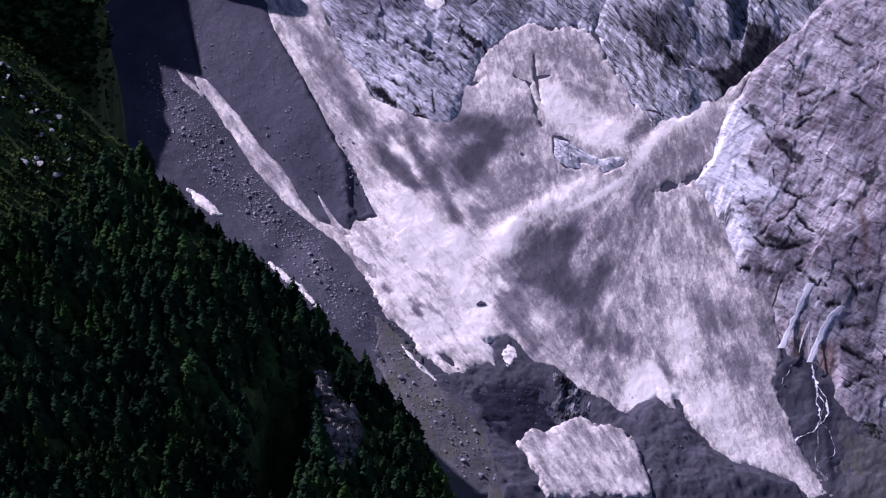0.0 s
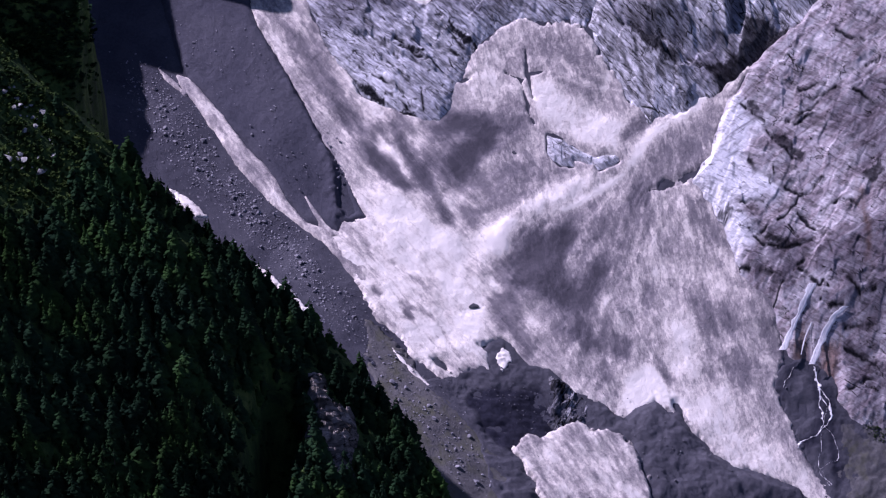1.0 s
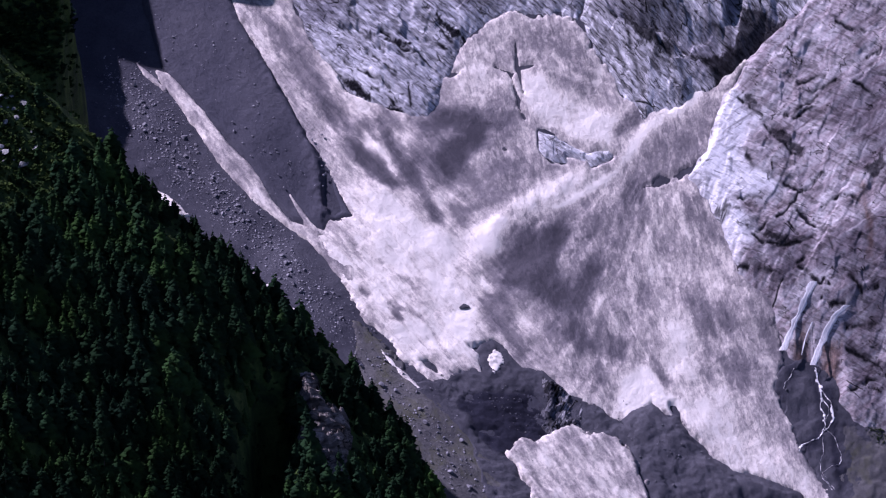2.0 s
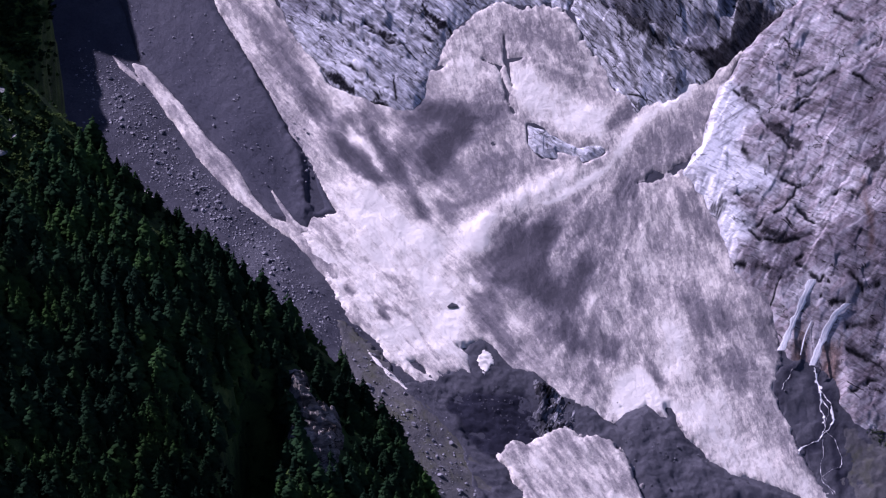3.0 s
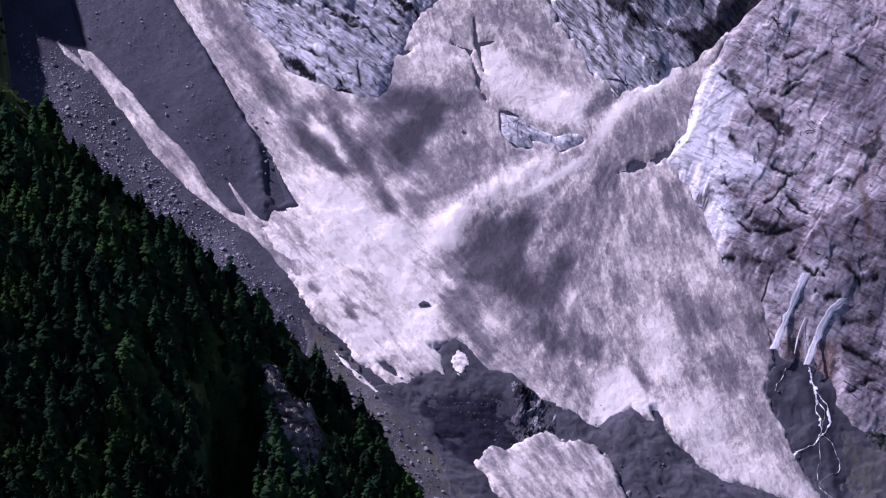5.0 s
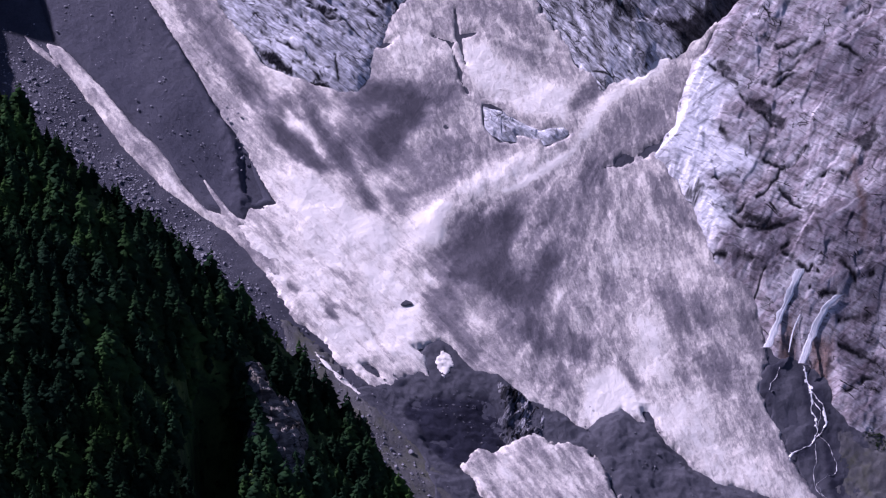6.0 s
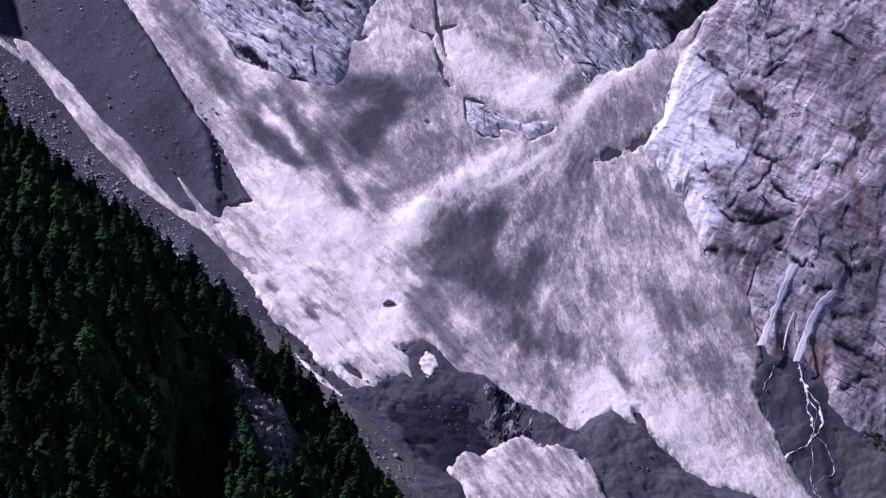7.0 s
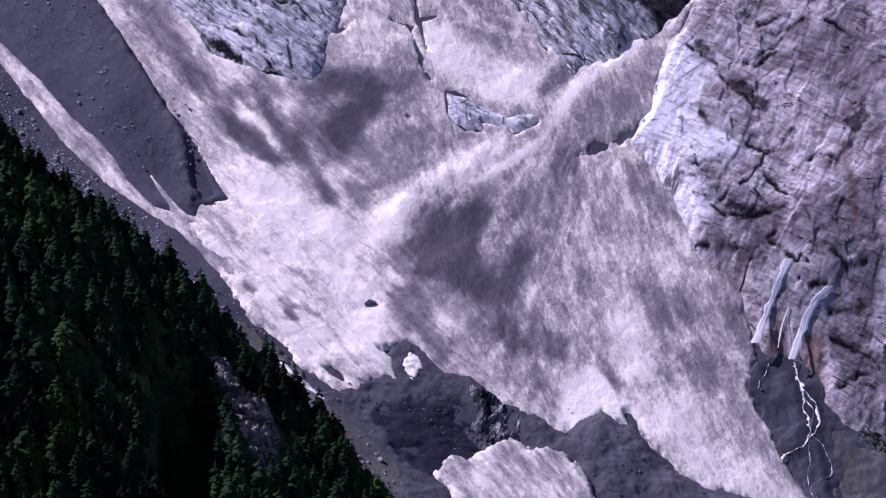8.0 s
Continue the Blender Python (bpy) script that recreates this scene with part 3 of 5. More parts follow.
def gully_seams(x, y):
    return np.maximum(0.7 * seams(GULLY_CLEFTS, 0.4)(x, y), 0.9 * recess_patches(GULLY_RECESSES, x, y))


def upper_beds_shade(x, y):
    """Shade on the upper beds, painted in as darker rock."""
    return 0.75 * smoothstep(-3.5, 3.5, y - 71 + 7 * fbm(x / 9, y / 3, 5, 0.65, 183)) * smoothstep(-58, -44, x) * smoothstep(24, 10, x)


def clean_plate(x, y):
    return 0.6 * smoothstep(-1.2, 1.2, inside(PLATE, x, y) + 1.8 * fbm(x / 3, y / 3, 5, 0.6, 195))



def scoured(x, y):
    """Pale rock, freshly scraped by the snow."""
    return smoothstep(-2.2, 2.2, inside(SCOURED, x, y) + 3.2 * fbm(x / 5, y / 4, 5, 0.6, 181))


RUST = ([(96.7, -4.4), (99.7, -3.8), (100.2, -7.1), (98.1, -10.1), (95.5, -8.4), (95.9, -6.0)], [(104.3, -6.8), (109.6, -6.4), (109.3, -10.9), (107.5, -16.1), (104.5, -16.0), (104.3, -10.6)], [(114.6, 17.3), (116.1, 16.9), (118.5, 8.4), (118.9, 1.9), (116.9, 3.2), (115.9, 11.0)])


def rusty(x, y):
    """Brown wet streaks beside the falls."""
    return 0.75 * sum(smoothstep(-1.2, 1.8, inside(p, x, y) + 1.8 * fbm(x / 2, y / 3, 4, 0.6, 185)) for p in RUST)


SEEPS_AND_SHADE = ([(79.7, 9.3), (86.5, 9.2), (93.9, 5.8), (92.5, -1.1), (87.9, 1.0), (81.8, 5.7)], [(87.5, 15.7), (96.1, 16.5), (103.6, 10.1), (101.9, 2.8), (95.7, -1.7), (91.1, -1.2), (85.8, 5.6), (80.4, 9.4)], [(102.1, 10.5), (111.4, 12.5), (126.7, 14.2), (126.5, -5.4), (117.4, -9.9), (111.1, -3.5), (103.4, -1.3)],
         [(109.6, -3.3), (117.4, -6.8), (126.6, -9.2), (126.2, -23.0), (115.4, -21.9), (110.2, -15.8)], [(81.0, 39.6), (85.6, 37.7), (87.9, 34.8), (99.4, 29.0), (99.4, 26.4), (91.7, 30.1), (84.0, 35.1)], [(102.7, 36.6), (112.0, 38.6), (127.4, 40.3), (126.7, 14.2), (114.6, 19.6), (105.6, 28.2)])


def seep_and_shade(x, y):
    """Dark films of water and algae on the wall, and painted shade in its pockets."""
    blot = fbm(x / 4, y / 5, 6, 0.66, 187)
    return 0.8 * np.clip(sum(smoothstep(-1.0, 4.5, inside(p, x, y) + 4.5 * blot) for p in SEEPS_AND_SHADE), 0, 1)


# shade of the gully, painted on its bed as a darker colour
def gully_shade(x, y):
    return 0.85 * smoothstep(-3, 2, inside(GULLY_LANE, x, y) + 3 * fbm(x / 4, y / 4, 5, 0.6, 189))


def slab_detail(x, y):
    a = radians(-30)
    p, q = x * math.cos(a) + y * math.sin(a), -x * math.sin(a) + y * math.cos(a)
    beds = 0.8 * fbm(p / 11, q / 2.4, 4, 0.6, 105)
    rise = smoothstep(0, 12, inside(SLAB_EDGE, x, y))
    return 0.7 + 2.2 * rise + (0.15 + 0.85 * rise) * (beds + rock_relief(x, y, -30, 4.5, 1.5, 101, 3.6, 1.0)) - clefts(x, y, SLAB_CLEFTS, 1.6, 0.5) * rise


def gully_detail(x, y):
    lane = inside(GULLY_LANE, x, y)
    rise = smoothstep(0, 16, inside(GULLY_EDGE, x, y))
    high = 11 - 4 * smoothstep(72, 82, x)
    return 0.8 + high * rise + (0.4 + 0.6 * rise) * rock_relief(x, y, -42, 6.0, 2.4, 131, 2.8) - clefts(x, y, GULLY_CLEFTS, 2.6, 0.8) * rise - (high - 0.8) * rise * smoothstep(-1.2, 0.6, lane)


FALLS = [[(101.4, 1.2), (98.9, -1.5), (96.2, -4.0), (94.0, -6.7), (92.3, -9.1)], [(111.0, -3.1), (107.2, -4.4), (104.8, -6.3), (103.1, -8.5), (101.3, -11.6)], [(101.1, -4.5), (99.3, -6.3), (97.9, -9.9)]]


def cliff_detail(x, y):
    ledge = 2.5 * fbm(x / 26, y / 20, 3, 0.5, 171)
    rough = 0.42 * rock_relief(x, y, 38, 13.0, 2.5, 153, 1.6, 3.5, ((1.0, 0.22, 0.02), (0.38, 0.4, 0.06), (0.14, 0.2, 0.06))) + 0.3 * rock_relief(x, y, -35, 9.0, 1.9, 191, 2.4)
    rough = rough * (1 - 0.6 * scoured(x, y)) * (1 - clefts(x, y, FALLS, 0.95, 1.7))
    return 2.8 + ledge + rough - clefts(x, y, ALL_CLEFTS, 0.5, 0.36)


def in_gully(x, y):
    return inside(GULLY_LANE, x, y) + 1.5 * fbm(x / 3, y / 3, 3, 0.5, 199) > 0


def low_beds(x, y):
    return y + 0.62 * x < 41 + 3 * fbm(x / 5, y / 5, 3, 0.5, 198)


def low_wall(x, y):
    return y < 11 - 0.25 * (x - 90) + 4 * fbm(x / 6, y / 6, 3, 0.5, 197)


slab = sheet("rock_slab", SLAB_EDGE, 0.8, 3.0, SLAB, detail=slab_detail, step=(0.24, 0.19), smooth=False, worn=2, seed=1, ragged=1.2, attrs={"recess_shade": slab_seams, "scoured": clean_plate, "darkened": upper_beds_shade}, pieces=(
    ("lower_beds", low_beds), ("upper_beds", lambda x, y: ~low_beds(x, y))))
tagged(slab, "blue-grey layered rock slab between two snow fans", "rock face")
gully = sheet("rock_buttress", GULLY_EDGE, 1.2, 3.0, GULLY, detail=gully_detail, step=(0.34, 0.28), smooth=False, worn=1, seed=2, ragged=1.2, attrs={"recess_shade": gully_seams, "darkened": gully_shade}, pieces=(
    ("gully_bed", in_gully), ("rib", lambda x, y: ~in_gully(x, y) & (x < 76)), ("rib", lambda x, y: ~in_gully(x, y) & (x >= 76))))
tagged(gully, "dark furrowed rock buttress split by a shaded gully", "rock face")
cliff = sheet("cliff", CLIFF_EDGE, 1.0, 3.0, CLIFF, detail=cliff_detail, step=(0.23, 0.18), smooth=False, worn=2, seed=3, ragged=1.0, attrs={"scoured": scoured, "rust": rusty, "darkened": seep_and_shade, "recess_shade": cliff_seams}, pieces=(
    ("scoured_face", lambda x, y: scoured(x, y) > 0.5), ("lower_wall", lambda x, y: (scoured(x, y) <= 0.5) & low_wall(x, y)),
    ("upper_wall", lambda x, y: (scoured(x, y) <= 0.5) & ~low_wall(x, y))))
tagged(cliff, "big mauve-grey gneiss cliff with joints and ledges", "cliff")

# ---- snow ----
# each stain of debris: how much it soils the snow (below zero lightens it), how soft its edge is, its outline
STAINS = []


def stain(amount, soft, outline):
    STAINS.append((amount, soft, outline))


stain(0.54, 1.2, [(-13.5, 46.3), (-5.6, 48.0), (2.3, 47.9), (6.2, 44.8), (5.7, 40.5), (3.1, 38.1), (-0.9, 34.3), (-4.8, 33.8), (-7.9, 37.1), (-4.8, 39.6), (0.4, 42.3), (-2.4, 44.5), (-11.9, 44.3)])
stain(0.15, 2.2, [(-17.4, 47.2), (-4.0, 50.1), (8.6, 50.6), (13.3, 44.2), (16.4, 37.0), (24.2, 34.9), (28.9, 33.6), (19.4, 30.7), (11.6, 25.7), (3.8, 24.5), (-2.5, 29.7), (-11.9, 30.8), (-15.0, 39.3)])
stain(0.2, 1.4, [(6.3, 50.7), (15.0, 51.1), (16.8, 45.8), (12.5, 43.1), (7.0, 45.9)])
stain(0.52, 0.6, [(-34.7, 42.7), (-30.4, 41.3), (-23.6, 35.6), (-19.4, 29.4), (-21.2, 28.1), (-27.5, 31.8), (-31.5, 36.2)])
stain(0.46, 0.8, [(-26.1, 46.7), (-21.3, 42.7), (-16.6, 37.5), (-12.3, 31.5), (-8.4, 25.5), (-5.6, 20.1), (-9.5, 21.2), (-13.4, 28.0), (-18.1, 32.2), (-21.3, 37.7), (-25.3, 42.7)])
stain(-0.3, 0.4, [(-31.6, 45.5), (-27.6, 42.8), (-21.3, 36.6), (-17.8, 32.7), (-19.7, 32.4), (-26.0, 38.9), (-30.8, 43.5)])
stain(-0.2, 1.0, [(-18.5, 44.4), (-14.7, 44.2), (-15.6, 37.9), (-17.8, 38.3)])
stain(0.26, 1.0, [(-5.3, 25.7), (2.2, 24.7), (1.5, 19.6), (-2.8, 19.5)])
stain(0.3, 2.0, [(-59.8, 73.7), (-50.9, 69.4), (-45.2, 61.9), (-40.4, 54.4), (-34.0, 48.2), (-27.6, 42.4), (-30.8, 42.8), (-37.1, 45.3), (-46.7, 55.1), (-54.8, 65.5)])
stain(0.13, 0.8, [(-53.2, 64.1), (-50.0, 60.8), (-43.5, 53.0), (-37.1, 46.1), (-38.7, 45.3), (-46.7, 53.0)])
stain(0.1, 2.2, [(15.1, 65.8), (29.3, 63.1), (35.5, 57.1), (37.8, 50.5), (33.0, 49.3), (26.0, 51.6), (19.7, 55.6), (16.6, 59.8)])
stain(0.1, 1.2, [(27.6, 57.8), (33.1, 56.4), (37.3, 51.2), (33.0, 50.3), (29.1, 53.4)])
stain(-0.3, 1.5, [(16.6, 54.4), (22.1, 54.3), (28.3, 49.7), (36.1, 46.6), (45.5, 42.7), (42.3, 37.8), (35.3, 40.3), (28.2, 42.8), (19.6, 46.1)])
stain(0.4, 0.8, [(49.4, 44.1), (52.8, 44.4), (53.4, 42.2), (50.9, 40.8), (44.9, 40.0), (43.1, 41.4)])
stain(0.2, 2.0, [(50.0, 33.6), (54.7, 37.2), (64.1, 39.7), (71.9, 42.2), (77.2, 41.9), (71.3, 35.6), (66.3, 31.8), (57.7, 30.1), (52.2, 27.9), (43.6, 28.6)])
stain(-0.34, 0.9, [(44.5, 32.7), (48.4, 34.8), (52.1, 37.7), (57.1, 40.4), (66.4, 41.8), (72.1, 44.3), (66.5, 44.3), (53.7, 41.0), (49.6, 37.8), (46.1, 34.1)])
# sunlit crest of the ridge, put into the colour as a pale line
stain(-0.4, 0.3, [(25.3, 24.7), (32.7, 27.7), (42.1, 32.2), (44.8, 32.3), (35.0, 27.7), (27.2, 24.4)])
stain(-0.2, 1.5, [(11.6, 24.3), (19.4, 29.2), (28.9, 32.8), (39.8, 32.4), (28.8, 26.9), (19.4, 23.8)])
stain(-0.3, 1.0, [(2.2, 19.8), (10.0, 22.6), (13.1, 21.3), (9.9, 18.0), (11.5, 14.1), (8.3, 12.7), (3.7, 15.1)])
stain(0.5, 1.5, [(10.7, 12.8), (14.6, 17.4), (20.9, 20.3), (28.7, 21.5), (31.0, 19.7), (29.4, 16.6), (27.8, 13.3), (27.3, 10.7), (29.4, 7.6), (32.3, 6.1), (34.7, 8.2), (35.4, 11.6), (39.4, 12.9), (42.8, 12.2), (40.2, 8.4), (36.4, 4.6), (34.8, 0.5), (29.8, 0.0), (25.3, 2.8), (19.1, 4.7), (14.5, 5.4), (11.4, 7.3)])
stain(0.2, 2.2, [(8.3, 11.4), (13.1, 18.7), (22.5, 23.9), (35.0, 25.5), (44.4, 27.4), (50.6, 27.1), (53.6, 22.6), (47.3, 16.9), (44.0, 9.8), (39.2, 2.1), (40.5, -5.6), (46.6, -10.3), (34.3, -8.8), (23.6, -5.6), (15.9, 0.8), (8.2, 3.0)])
stain(0.32, 1.0, [(32.1, -0.5), (35.9, -4.4), (37.7, -8.4), (32.7, -9.8), (29.7, -5.0)])
stain(0.3, 0.8, [(42.1, -4.3), (48.2, -6.7), (46.6, -10.3), (42.0, -9.4)])
stain(0.3, 0.8, [(38.1, -11.1), (41.1, -12.1), (41.2, -16.5), (38.7, -17.3)])
stain(0.36, 0.8, [(55.5, -9.8), (60.6, -14.6), (58.7, -16.4), (54.2, -12.3)])
stain(0.26, 1.8, [(65.3, 5.0), (74.8, 3.9), (79.6, -0.1), (76.1, -3.4), (68.5, -1.1)])
stain(0.26, 0.8, [(51.0, 8.7), (55.0, 8.8), (55.0, 1.3), (51.5, 1.1)])
stain(0.2, 1.0, [(55.7, 19.3), (59.2, 19.0), (59.7, 14.6), (56.5, 14.0)])
stain(0.2, 2.2, [(71.9, 20.7), (75.5, 19.7), (87.1, 4.9), (92.5, -3.0), (89.9, -6.6), (81.0, 3.7)])
stain(0.16, 2.0, [(71.4, -6.7), (80.6, -9.0), (85.0, -14.7), (77.2, -16.2)])
stain(0.3, 1.2, [(3.6, 2.3), (11.3, 3.3), (15.9, -1.9), (19.2, -10.3), (15.7, -13.7), (11.2, -8.4), (5.1, -6.1)])
stain(-0.46, 1.5, [(46.5, -14.4), (51.2, -11.8), (55.8, -12.3), (57.4, -17.5), (64.7, -20.9), (52.4, -20.8), (47.7, -24.5), (45.3, -22.6)])
stain(-0.2, 2.2, [(57.7, 0.3), (65.4, 0.3), (68.5, -9.3), (64.9, -16.9), (58.9, -10.8)])
stain(-0.2, 1.2, [(14.1, 0.0), (19.3, -3.2), (17.7, -7.9), (13.5, -5.4)])
stain(0.18, 1.2, [(63.0, 25.8), (67.9, 24.0), (75.4, 15.7), (72.1, 15.4), (64.5, 21.4)])
stain(0.3, 1.0, [(47.6, 29.8), (52.6, 30.4), (52.1, 25.4), (45.9, 25.7)])
stain(0.5, 0.2, [(-29.9, -1.1), (-27.1, -2.8), (-27.6, -4.0), (-29.6, -2.5)])
stain(0.36, 0.4, [(-21.0, -5.9), (-18.5, -7.0), (-17.3, -9.3), (-19.4, -9.2)])
stain(0.14, 0.8, [(-31.3, -7.8), (-25.5, -9.7), (-20.6, -13.4), (-27.0, -13.0)])
stain(0.26, 0.3, [(-24.4, -1.2), (-19.5, -4.6), (-11.8, -6.1), (-12.3, -7.3), (-20.2, -6.1)])
stain(0.3, 0.3, [(-10.0, -8.6), (-6.4, -13.0), (-2.3, -17.4), (-3.3, -18.5), (-7.7, -14.2)])
stain(0.2, 0.3, [(-21.1, 6.7), (-13.4, 3.0), (-11.8, -0.1), (-13.4, 0.2), (-19.5, 3.9)])
stain(0.14, 0.5, [(-35.9, 17.0), (-31.2, 12.3), (-31.6, 9.4), (-34.3, 13.9)])
stain(0.22, 0.6, [(5.2, 11.4), (9.3, 14.3), (11.8, 14.1), (9.2, 5.5), (6.7, 8.4)])
stain(-0.18, 3.0, [(-39.6, 11.7), (-33.8, 31.6), (-21.2, 27.4), (-5.6, 18.6), (9.9, 16.6), (3.5, -9.7), (3.5, -16.4), (-11.8, -19.9), (-27.0, -13.6), (-37.9, 1.3)])
stain(-0.14, 2.2, [(61.7, -19.9), (71.0, -16.5), (80.0, -23.4), (97.9, -33.6), (100.8, -37.1), (79.5, -33.8), (69.0, -28.4)])
stain(0.12, 1.6, [(-43.5, 53.0), (-34.0, 50.3), (-21.3, 46.6), (-11.9, 32.2), (-21.2, 27.4), (-27.5, 31.8), (-37.0, 41.5)])
stain(0.05, 3.0, [(12.9, 6.1), (34.5, -0.8), (57.7, 0.3), (90.0, -4.5), (92.8, -11.2), (72.6, -16.4), (34.1, -17.0), (18.8, -13.3)])


def fan_streaks(x, y, ax, ay, seed):
    """Streaks that run down and outwards from the head of a fan."""
    x, y = x + 1.5 * fbm(x / 5, y / 5, 3, 0.5, seed + 3), y + 1.5 * fbm(x / 5, y / 5, 3, 0.5, seed + 4)
    r, a = np.hypot(x - ax, (y - ay) * 1.3), np.arctan2(x - ax, ay - y)
    wide = fbm(a * 9, r / 26, 4, 0.6, seed)
    fine = fbm(a * 30, r / 7, 5, 0.62, seed + 1)
    sharp = 0.35 - 1.6 * np.abs(fbm(a * 15, r / 11, 5, 0.6, seed + 2))
    return (wide + 0.7 * fine + 0.7 * sharp) * np.clip(r / 20, 0.25, 1)


def slant(x, y):
    """Where the snow came down aslant from the west."""
    return 1 - smoothstep(-2, 16, x + 0.45 * y - 12)


def dirt(x, y):
    west = slant(x, y)
    st = fan_streaks(x, y, 58, 45, 231) * (1 - 0.75 * west) + fan_streaks(x, y, -78, 105, 241) * 1.35 * west
    u, v = 0.77 * x - 0.64 * y, 0.64 * x + 0.77 * y
    d = 0.27 + 0.08 * ((1 - west) * fbm(x / 10, y / 8, 6, 0.62, 201) + west * fbm(u / 16, v / 3.5, 6, 0.62, 203))
    wx, wy = x + 1.0 * fbm(x / 5, y / 5, 5, 0.62, 211), y + 1.0 * fbm(x / 5, y / 5, 5, 0.62, 221)
    feather = 0.85 * st
    for amount, soft, outline in STAINS:
        d = d + amount * smoothstep(-soft - 0.6, soft + 0.6, inside(outline, wx, wy) + min(soft, 1.6) * feather)
    return np.clip(d + 0.15 * st + (0.08 - 0.04 * west) * fbm(x / 1.6, y / 2.2, 4, 0.65, 245), -0.2, 1.1)


def snow_detail(x, y):
    d = dirt(x, y)
    return 0.9 * fbm(x / 12, y / 10, 4, 0.5, 251) + 0.12 * fbm(x / 2.3, y / 1.9, 4, 0.6, 261) - 0.45 * d + clefts(x, y, [[(1.7, 9.7), (9.7, 19.7), (20.8, 27.1), (33.6, 32.0), (44.1, 35.5)]], 1.0, 3.4)


SNOW_WEST = [(-82.8, 102.4), (-74.0, 85.6), (-68.8, 74.9), (-60.9, 63.8), (-53.1, 52.1), (-46.2, 41.9), (-40.9, 34.1), 
    (-36.6, 26.7), (-33.0, 21.5), (-36.4, 18.5), (-39.7, 19.0), (-44.3, 14.3), (-41.9, 11.2), (-39.2, 6.9), (-35.1, 0.2), 
    (-31.7, -5.2), (-27.0, -11.4), (-20.9, -14.8), (-17.5, -20.6), (-13.4, -21.9), (-8.4, -26.5), (-5.0, -25.6), (-3.4, -22.9), 
    (-0.4, -20.5), (3.4, -19.7), (6.0, -20.9), (5.3, -17.6), (4.7, -14.4), (2.2, -12.8), (4.8, -11.0), (8.3, -9.1), 
    (11.4, -9.5), (12.9, -12.4), (16.0, -15.6), (22.2, -16.1), (26.6, -17.8), (30.7, -21.6)]
SNOW_SOUTH = [(35.8, -22.4), (40.5, -23.2), (45.1, -26.7), (47.1, -25.4), (48.6, -23.1), (54.6, -20.3), (57.9, -22.9), 
    (61.0, -24.5), (62.6, -23.0), (63.3, -25.4), (66.3, -28.3), (71.6, -31.8), (76.2, -34.2), (84.0, -35.0), 
    (91.7, -36.6), (97.8, -38.8), (102.0, -41.6), (109.8, -40.9), (102.3, -35.0), (99.7, -31.2), (97.4, -27.7), 
    (95.8, -24.1), (93.6, -20.6), (91.5, -17.8), (90.1, -14.7), (91.0, -11.2), (92.8, -8.9), (92.4, -5.5), 
    (91.1, -2.0)]
SNOW_EAST = [(89.9, 1.9), (85.8, 5.0), (81.2, 8.4), (78.9, 12.7), (75.9, 17.7), (71.8, 23.6), (69.2, 28.4), (65.4, 30.2), 
    (59.6, 29.1), (54.1, 28.2), (50.2, 28.6), (54.1, 29.8), (59.7, 30.5), (65.2, 31.0), (69.9, 31.5), (71.5, 33.5), 
    (72.5, 36.3), (74.4, 39.4), (77.0, 41.9), (79.8, 44.5), (83.0, 47.0), (79.5, 46.8), (74.0, 44.6), (69.8, 44.4), 
    (65.9, 45.2), (64.1, 43.0), (58.8, 43.2), (54.6, 43.3), (52.4, 42.2), (49.6, 45.7), (46.5, 47.7), (42.6, 52.5), 
    (38.0, 57.4), (35.7, 60.2), (32.6, 63.6), (28.1, 65.0), (21.9, 65.9), 
    (16.5, 66.9), (13.8, 68.0), (8.5, 67.6), (4.9, 66.6), (0.5, 64.1), (-2.0, 61.1), (-4.1, 57.7), (-7.8, 55.3)]
SNOW_NORTH = [(-10.2, 51.5), (-13.4, 49.1), (-17.4, 49.3), (-20.7, 49.6), (-24.5, 50.5), (-29.4, 52.3), (-35.2, 55.1), 
    (-39.3, 60.0), (-44.2, 64.9), (-47.6, 69.7), (-51.1, 75.2), (-55.2, 84.0), (-63.7, 100.0)]
ROCK_WINDOW = [(20.9, 43.7), (21.3, 39.1), (23.0, 36.9), (25.8, 35.5), (30.5, 35.1), (29.6, 36.8), (32.8, 36.2), (36.0, 35.1), (37.5, 33.7), (40.6, 34.4), (43.3, 35.0), (44.6, 35.8), (43.3, 36.8), (40.7, 37.1), (36.8, 37.1), (32.9, 38.8), (29.8, 40.2), (27.4, 41.0), (26.6, 42.1), (23.5, 43.0)]
CRACK = [(14.4, 62.0), (15.2, 61.9), (16.1, 57.1), (20.5, 56.9), (20.5, 56.3), (16.6, 55.8), (16.9, 53.6), (17.8, 50.8), (16.8, 51.1), (15.6, 54.3), (14.7, 56.2)]
BRANCH = [(8.5, 57.9), (13.4, 56.1), (15.0, 55.9), (14.4, 54.8), (15.0, 52.7), (16.5, 49.8), (16.5, 48.2), (18.5, 45.3), (17.4, 45.4), (15.4, 48.3), (15.3, 50.0), (13.4, 53.5), (12.6, 55.5), (8.5, 57.4)]
NICK = [(-6.9, 56.6), (-5.3, 57.3), (-0.8, 57.6), (-1.7, 56.8), (-4.6, 56.1)]
NOTCH = [(59.6, -20.3), (61.3, -19.9), (63.0, -21.8), (62.6, -24.6), (61.3, -23.7)]
GAP_A = [(-11.8, -19.9), (-10.0, -19.0), (-8.0, -19.7), (-6.5, -22.4), (-7.5, -22.7), (-9.9, -21.6)]
def in_cone(x, y):
    """The avalanche cone below the pale ridge."""
    return (x > 2) & (y < np.interp(x, (2, 10, 20, 45, 80), (-30, 15, 27, 35, 44)))


def in_west(x, y):
    return (slant(x, y) > 0.5) & ~in_cone(x, y)


